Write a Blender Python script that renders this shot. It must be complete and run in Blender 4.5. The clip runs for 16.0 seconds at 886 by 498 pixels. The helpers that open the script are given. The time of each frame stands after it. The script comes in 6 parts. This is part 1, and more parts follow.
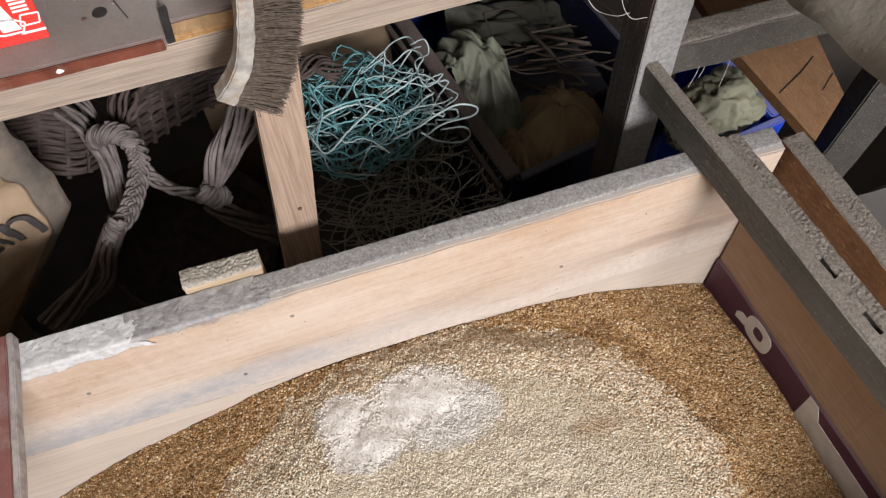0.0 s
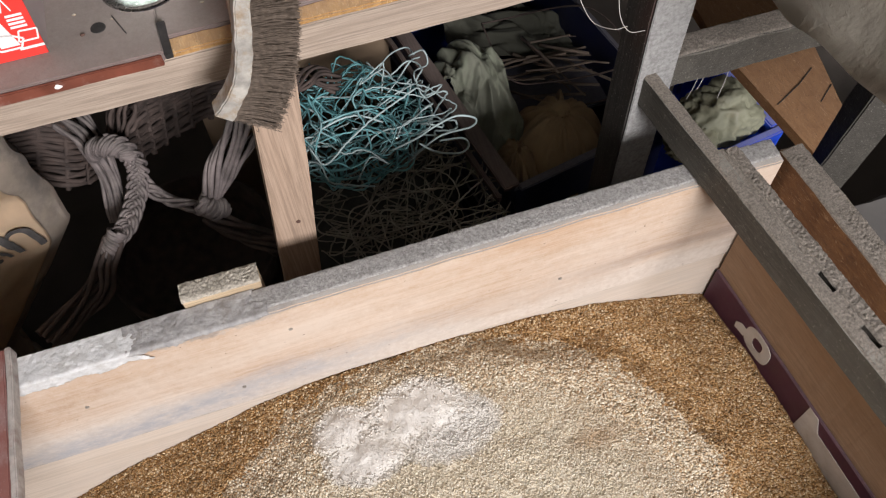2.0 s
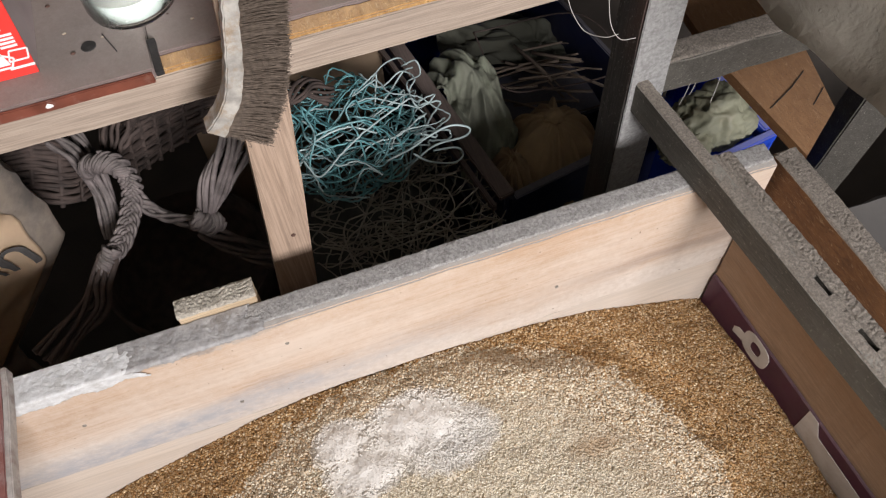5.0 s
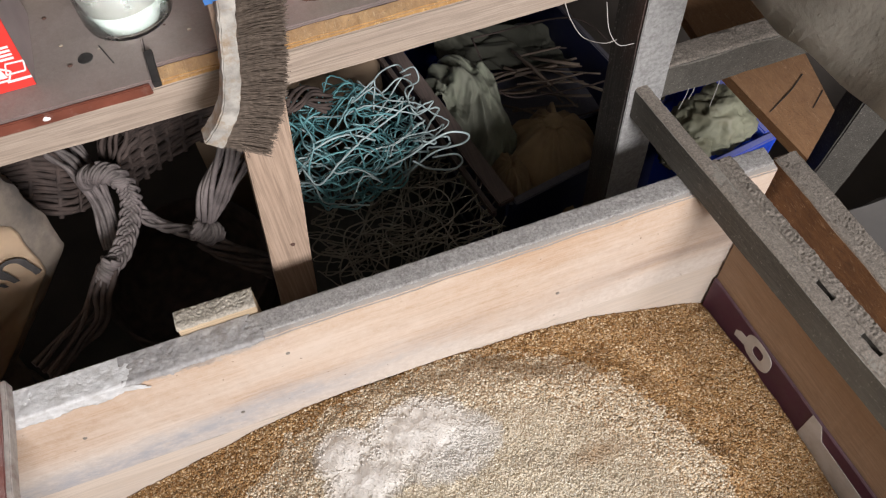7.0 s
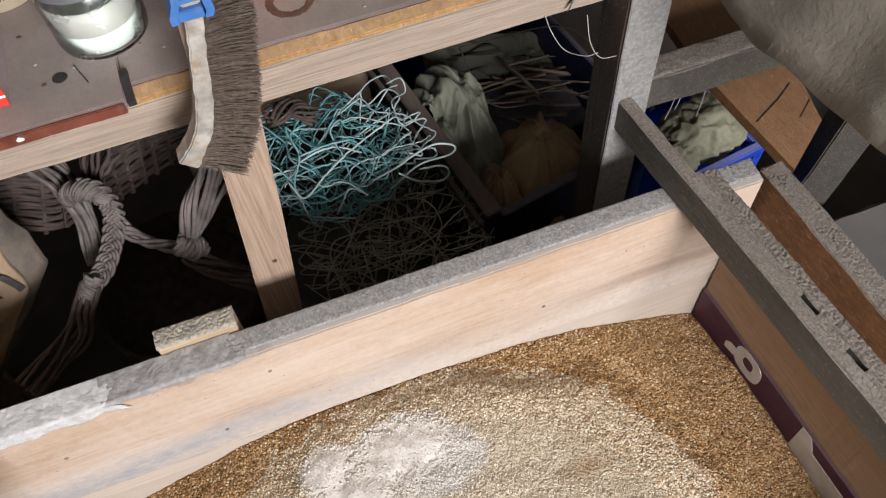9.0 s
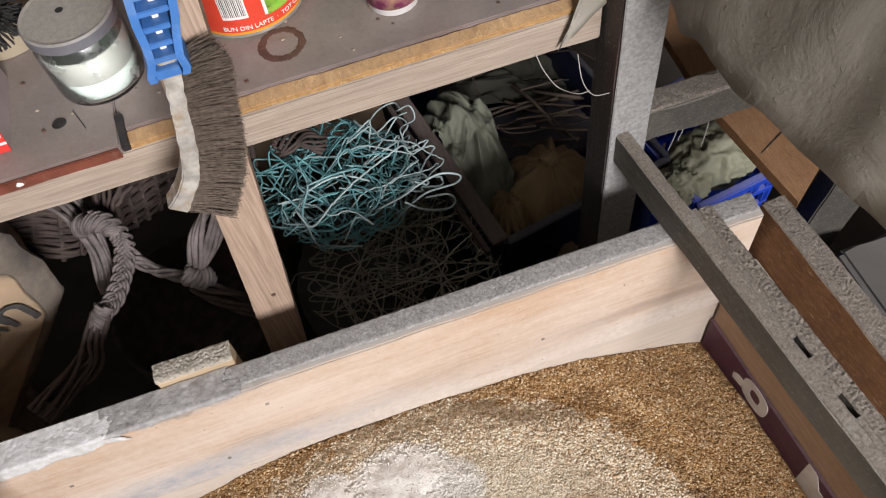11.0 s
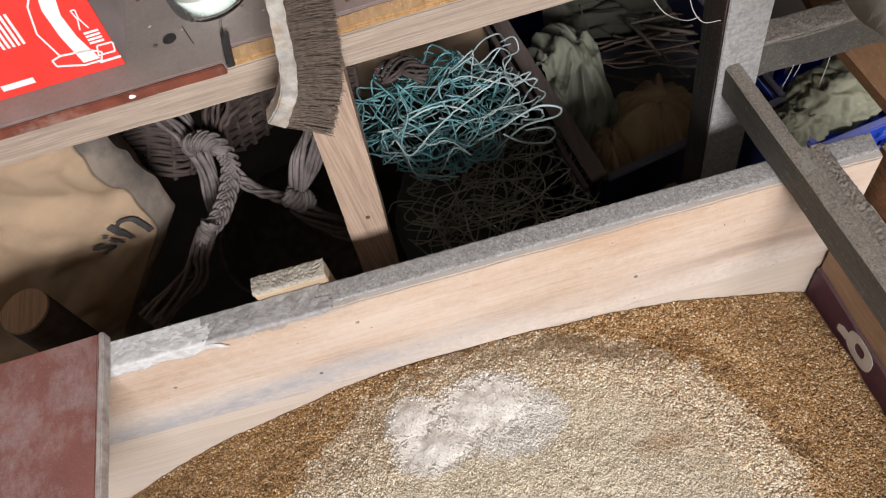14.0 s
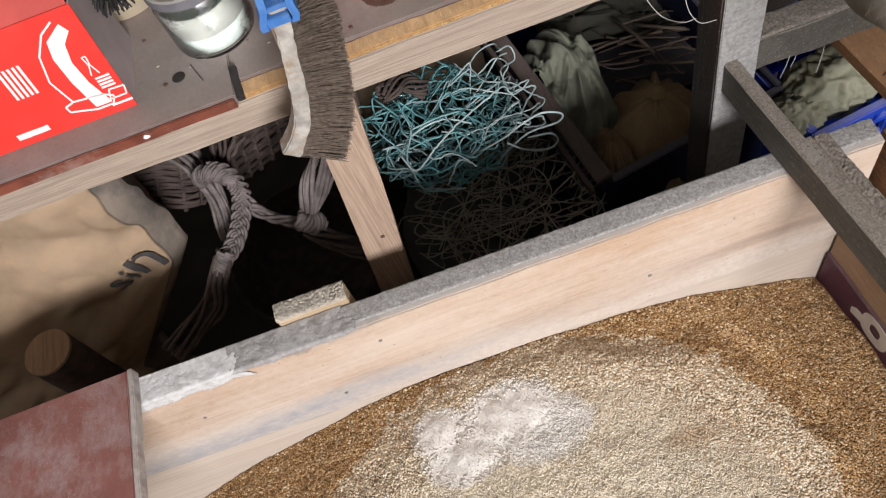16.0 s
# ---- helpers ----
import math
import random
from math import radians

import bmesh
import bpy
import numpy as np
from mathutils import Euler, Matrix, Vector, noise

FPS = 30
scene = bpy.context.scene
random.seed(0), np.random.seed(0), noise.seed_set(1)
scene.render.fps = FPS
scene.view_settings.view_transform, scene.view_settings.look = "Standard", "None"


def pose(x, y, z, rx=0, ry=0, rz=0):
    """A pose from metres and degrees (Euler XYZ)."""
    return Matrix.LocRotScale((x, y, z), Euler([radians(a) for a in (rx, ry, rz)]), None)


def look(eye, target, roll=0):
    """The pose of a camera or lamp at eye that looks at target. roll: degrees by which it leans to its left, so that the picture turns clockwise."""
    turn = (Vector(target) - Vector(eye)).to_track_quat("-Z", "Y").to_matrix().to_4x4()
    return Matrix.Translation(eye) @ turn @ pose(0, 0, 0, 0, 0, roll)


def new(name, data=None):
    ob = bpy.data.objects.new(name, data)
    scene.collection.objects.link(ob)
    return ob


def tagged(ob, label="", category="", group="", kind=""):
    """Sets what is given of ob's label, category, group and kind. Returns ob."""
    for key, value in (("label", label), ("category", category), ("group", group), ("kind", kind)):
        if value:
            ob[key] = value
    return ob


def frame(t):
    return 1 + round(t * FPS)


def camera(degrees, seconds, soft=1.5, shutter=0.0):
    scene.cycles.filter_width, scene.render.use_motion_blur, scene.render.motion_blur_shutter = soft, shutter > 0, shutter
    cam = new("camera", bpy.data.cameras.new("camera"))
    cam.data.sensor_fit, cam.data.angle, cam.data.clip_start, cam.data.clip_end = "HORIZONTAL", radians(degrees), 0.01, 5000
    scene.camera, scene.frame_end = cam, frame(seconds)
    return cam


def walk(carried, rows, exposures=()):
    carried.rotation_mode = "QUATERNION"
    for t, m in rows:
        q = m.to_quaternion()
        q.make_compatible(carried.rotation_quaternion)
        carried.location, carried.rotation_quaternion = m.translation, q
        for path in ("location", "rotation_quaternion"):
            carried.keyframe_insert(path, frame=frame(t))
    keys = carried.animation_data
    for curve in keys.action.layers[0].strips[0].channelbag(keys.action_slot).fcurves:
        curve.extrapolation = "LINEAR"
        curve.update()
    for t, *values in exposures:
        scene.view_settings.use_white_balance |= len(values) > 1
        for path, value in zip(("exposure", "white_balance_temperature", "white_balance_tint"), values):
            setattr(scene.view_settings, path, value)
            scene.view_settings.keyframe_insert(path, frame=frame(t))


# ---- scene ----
cam = camera(56.6, 16.0, soft=1.2)
PATH = [
    (0, (0.135, -0.378, 1.322), (0.407, 0.603, -0.4), -3.0),
    (0.5, (0.138, -0.375, 1.323), (0.412, 0.606, -0.398), -2.9),
    (1, (0.139, -0.371, 1.325), (0.414, 0.612, -0.395), -2.8),
    (1.5, (0.14, -0.372, 1.327), (0.414, 0.617, -0.39), -3.0),
    (2, (0.139, -0.372, 1.326), (0.413, 0.618, -0.39), -3.1),
    (2.5, (0.141, -0.371, 1.328), (0.414, 0.621, -0.387), -3.2),
    (3, (0.143, -0.371, 1.327), (0.417, 0.628, -0.384), -3.4),
    (3.5, (0.142, -0.37, 1.326), (0.419, 0.63, -0.383), -3.2),
    (4, (0.142, -0.37, 1.327), (0.42, 0.631, -0.383), -3.4),
    (6.5, (0.145, -0.365, 1.327), (0.431, 0.641, -0.378), -4.6),
    (7, (0.145, -0.364, 1.327), (0.429, 0.644, -0.377), -4.6),
    (7.5, (0.147, -0.364, 1.326), (0.431, 0.641, -0.379), -4.6),
    (8, (0.147, -0.364, 1.326), (0.432, 0.643, -0.378), -4.7),
    (8.5, (0.152, -0.363, 1.329), (0.437, 0.648, -0.373), -4.9),
    (9, (0.167, -0.357, 1.327), (0.448, 0.657, -0.374), -5.3),
    (9.2, (0.175, -0.35, 1.326), (0.453, 0.664, -0.375), -5.4),
    (11.3, (0.23, -0.351, 1.35), (0.37, 0.711, -0.338), -12.2),
    (11.5, (0.235, -0.352, 1.352), (0.342, 0.715, -0.335), -13.8),
    (12, (0.235, -0.353, 1.35), (0.282, 0.729, -0.332), -14.1),
    (12.5, (0.231, -0.364, 1.336), (0.243, 0.683, -0.369), -14.5),
    (13, (0.235, -0.367, 1.339), (0.191, 0.663, -0.375), -17.5),
    (13.5, (0.234, -0.37, 1.338), (0.155, 0.654, -0.378), -19.3),
    (14, (0.227, -0.369, 1.334), (0.129, 0.647, -0.386), -20.3),
    (14.5, (0.231, -0.371, 1.332), (0.125, 0.64, -0.39), -20.9),
    (15, (0.235, -0.37, 1.332), (0.126, 0.64, -0.391), -21.4),
    (15.5, (0.235, -0.368, 1.324), (0.125, 0.643, -0.398), -21.6),
    (16, (0.214, -0.363, 1.352), (0.123, 0.661, -0.364), -24.1),
]
walk(cam, [(t, look(eye, target, roll)) for t, eye, target, roll in PATH])

# exposure stays the same along the whole walk
scene.view_settings.exposure = 0.0

# ---- world and light ----
world = bpy.data.worlds.new("sky")
scene.world = world
world.use_nodes = True
wn = world.node_tree
sky = wn.nodes.new("ShaderNodeTexSky")
sky.sky_type, sky.sun_disc, sky.sun_elevation, sky.sun_rotation = "NISHITA", False, radians(35), radians(180)
wn.links.new(sky.outputs[0], wn.nodes["Background"].inputs[0])
wn.nodes["Background"].inputs[1].default_value = 0.12

FLOOR = 0.15


def window_light(name, x, y, z, w, h, target, power, color):
    lamp = bpy.data.lights.new(name, "AREA")
    lamp.shape, lamp.size, lamp.size_y, lamp.energy, lamp.color = "RECTANGLE", w, h, power, color
    ob = new(name, lamp)
    ob.matrix_world = look((x, y, z), target)
    return ob


# daylight through the window opening behind the camera
window_light("window_daylight", 0.50, -2.02, 1.86, 0.90, 0.44, (0.30, 0.0, 0.70), 86.0, (0.985, 0.955, 0.972))


# ---- materials ----
class Nodes:
    """A short way to wire one material."""

    def __init__(self, name, rough=0.7, metal=0.0):
        self.m = bpy.data.materials.new(name)
        self.m.use_nodes = True
        self.t = self.m.node_tree
        self.b = self.t.nodes["Principled BSDF"]
        self.b.inputs["Roughness"].default_value = rough
        self.b.inputs["Metallic"].default_value = metal
        self.co = self.node("ShaderNodeTexCoord").outputs["Object"]

    def node(self, kind, **values):
        n = self.t.nodes.new(kind)
        for key, value in values.items():
            n.inputs[key.replace("_", " ")].default_value = value
        return n

    def link(self, a, b):
        self.t.links.new(a, b)
        return b

    def noise(self, scale, detail=4, stretch=(1, 1, 1), rough=0.55, distort=0.0):
        mp = self.node("ShaderNodeMapping")
        mp.inputs["Scale"].default_value = stretch
        self.link(self.co, mp.inputs[0])
        n = self.node("ShaderNodeTexNoise", Scale=scale, Detail=detail, Roughness=rough, Distortion=distort)
        self.link(mp.outputs[0], n.inputs["Vector"])
        return n.outputs[0]

    def ramp(self, fac, *stops):
        r = self.node("ShaderNodeValToRGB")
        els = r.color_ramp.elements
        while len(els) < len(stops):
            els.new(0.5)
        for el, (p, c) in zip(els, stops):
            el.position = p
            el.color = (c, c, c, 1) if isinstance(c, (int, float)) else (*c, 1)
        self.link(fac, r.inputs[0])
        return r.outputs[0]

    def mix(self, fac, a, b, how="MIX"):
        n = self.t.nodes.new("ShaderNodeMix")
        n.data_type, n.blend_type = "RGBA", how
        for value, k in ((fac, 0), (a, 6), (b, 7)):
            if isinstance(value, (int, float)):
                n.inputs[k].default_value = value
            elif isinstance(value, tuple):
                n.inputs[k].default_value = (*value, 1)
            else:
                self.link(value, n.inputs[k])
        return n.outputs[2]

    def math(self, op, a, b=0.0, clamp=False):
        n = self.t.nodes.new("ShaderNodeMath")
        n.operation, n.use_clamp = op, clamp
        for value, k in ((a, 0), (b, 1)):
            if isinstance(value, (int, float)):
                n.inputs[k].default_value = value
            else:
                self.link(value, n.inputs[k])
        return n.outputs[0]

    def xyz(self):
        n = self.node("ShaderNodeSeparateXYZ")
        self.link(self.co, n.inputs[0])
        return n.outputs

    def up(self):
        g = self.node("ShaderNodeNewGeometry")
        n = self.node("ShaderNodeSeparateXYZ")
        self.link(g.outputs["Normal"], n.inputs[0])
        return n.outputs[2]

    def island(self):
        return self.node("ShaderNodeNewGeometry").outputs["Random Per Island"]

    def random(self):
        return self.node("ShaderNodeObjectInfo").outputs["Random"]

    def color(self, c):
        self.link(c, self.b.inputs["Base Color"])
        return self

    def rough(self, r):
        self.link(r, self.b.inputs["Roughness"])
        return self

    def bump(self, h, strength=0.3, distance=0.002):
        n = self.node("ShaderNodeBump", Strength=strength, Distance=distance)
        self.link(h, n.inputs["Height"])
        self.link(n.outputs[0], self.b.inputs["Normal"])
        return self


DUST = (0.42, 0.39, 0.34)


def dusted(n, c, amount, color=DUST, start=0.45):
    """Flour dust that has settled on what faces up."""
    if amount <= 0:
        return c
    spots = n.noise(240, 6, rough=0.75)
    lift = n.ramp(n.up(), (start, 0.0), (min(start + 0.35, 0.99), 1.0))
    cover = n.math("MULTIPLY", lift, n.ramp(spots, (0.30, amount * 0.55), (0.62, amount)))
    return n.mix(cover, c, n.mix(n.noise(900, 3), tuple(v * 0.72 for v in color), tuple(min(1, v * 1.25) for v in color)))


def wood(name, light, dark, along="x", dust=0.0, rough=0.72, grain=1.0, stain=None, stain_amount=0.5, flecks=0.0):
    n = Nodes(name, rough)
    s = {"x": (0.06, 1, 1), "y": (1, 0.06, 1), "z": (1, 1, 0.06)}[along]
    s2 = {"x": (0.02, 1, 1), "y": (1, 0.02, 1), "z": (1, 1, 0.02)}[along]
    a = n.noise(70, 6, s, 0.6, 0.6)
    fine = n.noise(520, 4, s2, 0.7)
    big = n.noise(5, 3)
    c = n.mix(n.ramp(a, (0.30, 0.15), (0.72, 0.85)), light, dark)
    c = n.mix(n.math("MULTIPLY", n.ramp(fine, (0.44, 0.0), (0.58, 1.0)), 0.62 * grain), c, tuple(v * 0.6 for v in dark))
    rings = n.noise(190, 3, tuple(v * (0.4 if v < 1 else 1) for v in s), 0.5, 0.4)
    c = n.mix(n.math("MULTIPLY", n.ramp(rings, (0.50, 0.0), (0.56, 1.0), (0.60, 0.0)), 0.5 * grain), c, tuple(v * 0.62 for v in dark))
    if stain:
        c = n.mix(n.math("MULTIPLY", n.ramp(n.noise(9, 5, tuple(0.35 if q < 1 else 1 for q in s)), (0.45, 0.0), (0.68, 1.0)), stain_amount), c, stain)
    c = n.mix(n.ramp(big, (0.3, 0.0), (0.7, 0.22)), c, tuple(v * 0.75 for v in dark))
    if flecks:
        c = n.mix(n.ramp(n.noise(330, 4, rough=0.7), (0.60, 0.0), (0.68, flecks)), c, (0.46, 0.43, 0.38))
    c = dusted(n, c, dust)
    n.color(c)
    n.bump(n.math("ADD", fine, n.math("MULTIPLY", n.noise(260, 5), 0.7)), 0.35, 0.0012)
    return n.m


def plain(name, color, rough=0.6, metal=0.0, vary=0.15, scale=30, dust=0.0, bump=0.12, dirt=None, dirt_amount=0.5):
    n = Nodes(name, rough, metal)
    c = n.mix(n.ramp(n.noise(scale, 5), (0.3, 0.0), (0.7, 1.0)), tuple(v * (1 - vary) for v in color), tuple(min(1, v * (1 + vary)) for v in color))
    if dirt:
        c = n.mix(n.math("MULTIPLY", n.ramp(n.noise(scale * 0.6, 6, rough=0.7), (0.48, 0.0), (0.66, 1.0)), dirt_amount), c, dirt)
    c = dusted(n, c, dust)
    n.color(c)
    n.rough(n.ramp(n.noise(scale * 2, 4), (0.2, max(0.0, rough - 0.12)), (0.8, min(1.0, rough + 0.12))))
    n.bump(n.noise(scale * 12, 4), bump, 0.001)
    return n.m


def fibrous(name, light, dark, fleck, dust):
    """Pressed chips and torn fibres, rough, with pale splinters."""
    n = Nodes(name, 0.85)
    big, chips = n.noise(7, 5, rough=0.6), n.noise(150, 5, (1, 0.35, 1), 0.75, 0.8)
    c = n.mix(n.ramp(chips, (0.34, 0.0), (0.66, 1.0)), dark, light)
    c = n.mix(n.ramp(big, (0.4, 0.0), (0.7, 0.45)), c, tuple(v * 0.7 for v in dark))
    thin = n.noise(420, 4, (1, 0.18, 0.6), 0.7, 1.2)
    c = n.mix(n.ramp(thin, (0.58, 0.0), (0.68, 0.7)), c, fleck)
    c = n.mix(n.ramp(n.noise(300, 3), (0.66, 0.0), (0.72, 0.6)), c, (0.05, 0.03, 0.02))
    n.color(dusted(n, c, dust))
    n.bump(n.math("ADD", chips, n.math("ADD", thin, n.noise(600, 4, rough=0.7))), 0.6, 0.0016)
    return n.m


def scuffed():
    """Dark red paint, rubbed through with pale scuffs and a few black chips."""
    n = Nodes("dusty_red_plate", 0.55)
    c = n.mix(n.ramp(n.noise(10, 5), (0.3, 0.0), (0.7, 1.0)), (0.19, 0.075, 0.065), (0.29, 0.125, 0.105))
    haze = n.math("ADD", n.math("MULTIPLY", n.noise(16, 6, rough=0.7), 0.6), n.math("MULTIPLY", n.noise(110, 6, (1, 0.5, 1), 0.8), 0.4))
    c = n.mix(n.ramp(haze, (0.48, 0.0), (0.64, 0.50)), c, (0.44, 0.37, 0.36))
    c = n.mix(n.ramp(n.noise(420, 4, rough=0.8), (0.62, 0.0), (0.70, 0.6)), c, (0.52, 0.46, 0.44))
    c = n.mix(n.ramp(n.noise(46, 4, (1, 2.2, 1), 0.75), (0.70, 0.0), (0.73, 0.85)), c, (0.05, 0.035, 0.035))
    n.color(c)
    n.rough(n.ramp(haze, (0.4, 0.4), (0.6, 0.8)))
    n.bump(n.math("ADD", haze, n.noise(500, 4)), 0.35, 0.001)
    return n.m


def board_face():
    """Planed spruce, pale, with knots, flour film, a blue-grey damp stain low down and lime at one end."""
    n = Nodes("planed_spruce_board", 0.82)
    n.b.inputs["Specular IOR Level"].default_value = 0.25
    x, y, z = n.xyz()
    a = n.noise(60, 6, (0.05, 1, 1), 0.6, 0.8)
    fine = n.noise(560, 5, (0.02, 1, 1), 0.75)
    fibre = n.noise(900, 3, (0.10, 1, 1), 0.7)
    c = n.mix(n.ramp(a, (0.30, 0.0), (0.70, 1.0)), (0.61, 0.47, 0.365), (0.48, 0.345, 0.245))
    c = n.mix(n.math("MULTIPLY", n.ramp(fine, (0.46, 0.0), (0.62, 1.0)), 0.42), c, (0.37, 0.24, 0.145))
    rings = n.noise(170, 4, (0.016, 1, 1), 0.55, 0.6)
    c = n.mix(n.math("MULTIPLY", n.ramp(rings, (0.49, 0.0), (0.53, 1.0), (0.58, 0.0)), 0.42), c, (0.38, 0.23, 0.13))
    # warmer heartwood along the upper half
    heart = n.math("ADD", z, n.math("MULTIPLY", n.math("SUBTRACT", n.noise(6, 5, (0.5, 1, 1)), 0.5), 0.10))
    c = n.mix(n.ramp(heart, (0.585, 0.0), (0.64, 0.38)), c, (0.50, 0.33, 0.21))
    # knots, each a dark eye in a warm halo
    for kx, kz, size in ((0.195, 0.592, 1.0), (0.088, 0.640, 1.25), (0.43, 0.602, 0.9), (-0.10, 0.610, 0.7)):
        dx = n.math("MULTIPLY", n.math("SUBTRACT", x, kx), 1 / (0.020 * size))
        dz = n.math("MULTIPLY", n.math("SUBTRACT", z, kz), 1 / (0.0085 * size))
        d = n.math("SQRT", n.math("ADD", n.math("MULTIPLY", dx, dx), n.math("MULTIPLY", dz, dz)))
        d = n.math("ADD", d, n.math("MULTIPLY", n.math("SUBTRACT", n.noise(70, 5), 0.5), 1.1))
        c = n.mix(n.ramp(d, (0.15, 0.55), (0.45, 0.30), (1.1, 0.0)), c, (0.34, 0.175, 0.085))
    # whitish flour film in blotches, thickest low down
    film_spots = n.math("ADD", n.math("MULTIPLY", n.noise(11, 6, (0.4, 1, 1.3), 0.65), 0.65), n.math("MULTIPLY", n.noise(90, 6, rough=0.8), 0.35))
    c = n.mix(n.ramp(film_spots, (0.40, 0.0), (0.60, 0.60)), c, (0.69, 0.605, 0.525))
    low = n.math("ADD", n.math("SUBTRACT", 0.562, z), n.math("ADD", n.math("MULTIPLY", x, -0.03), n.math("ADD", n.math("MULTIPLY", n.math("SUBTRACT", n.noise(7, 6, (0.35, 1, 1), 0.65), 0.5), 0.11), n.math("MULTIPLY", n.math("SUBTRACT", n.noise(140, 5, (0.3, 1, 1), 0.75), 0.5), 0.045))))
    c = n.mix(n.ramp(low, (0.006, 0.0), (0.040, 0.66)), c, n.mix(n.ramp(n.noise(120, 6, rough=0.75), (0.35, 0.0), (0.65, 1.0)), (0.58, 0.52, 0.46), (0.74, 0.69, 0.63)))
    # damp stain, a slanting band with a mouldy, broken rim
    band = n.math("ABSOLUTE", n.math("ADD", n.math("SUBTRACT", z, 0.512), n.math("ADD", n.math("MULTIPLY", x, -0.085), n.math("MULTIPLY", n.math("SUBTRACT", n.noise(12, 6, (0.5, 1, 1), 0.7), 0.5), 0.09))))
    left = n.ramp(n.math("ADD", x, n.math("MULTIPLY", n.noise(8, 4), 0.3)), (0.12, 1.0), (0.44, 0.10))
    stain = n.math("MULTIPLY", n.ramp(band, (0.002, 0.80), (0.040, 0.0)), n.math("MULTIPLY", left, n.ramp(n.noise(75, 6, (0.5, 1, 1), 0.75), (0.36, 0.35), (0.56, 1.0))))
    c = n.mix(stain, c, (0.34, 0.355, 0.395))
    right = n.math("MULTIPLY", n.ramp(n.math("ABSOLUTE", n.math("SUBTRACT", z, n.math("ADD", 0.53, n.math("MULTIPLY", n.noise(14, 3), 0.03)))), (0.004, 0.45), (0.014, 0.0)), n.ramp(x, (0.36, 0.0), (0.48, 1.0)))
    c = n.mix(right, c, (0.30, 0.24, 0.21))
    # flecks and pin holes
    c = n.mix(n.ramp(n.noise(150, 2), (0.715, 0.0), (0.745, 0.75)), c, (0.14, 0.09, 0.06))
    c = n.mix(n.ramp(n.noise(420, 3, rough=0.7), (0.63, 0.0), (0.70, 0.45)), c, (0.74, 0.67, 0.58))
    wob = n.math("MULTIPLY", n.math("SUBTRACT", n.noise(38, 6, rough=0.75), 0.5), 0.07)
    grey = n.math("MULTIPLY", n.ramp(n.math("ADD", x, n.math("MULTIPLY", wob, 3.0)), (0.05, 1.0), (0.10, 0.0)), n.ramp(n.math("ADD", z, n.math("MULTIPLY", wob, 0.7)), (0.648, 0.0), (0.653, 0.85)))
    c = dusted(n, c, 1.0, (0.42, 0.405, 0.385), 0.86)
    c = n.mix(grey, c, n.mix(n.ramp(n.noise(45, 6, rough=0.7), (0.35, 0.0), (0.65, 1.0)), (0.46, 0.43, 0.40), (0.22, 0.18, 0.15)))
    n.color(c)
    n.bump(n.math("ADD", n.math("ADD", fine, fibre), n.noise(400, 5, rough=0.7)), 0.42, 0.0011)
    return n.m


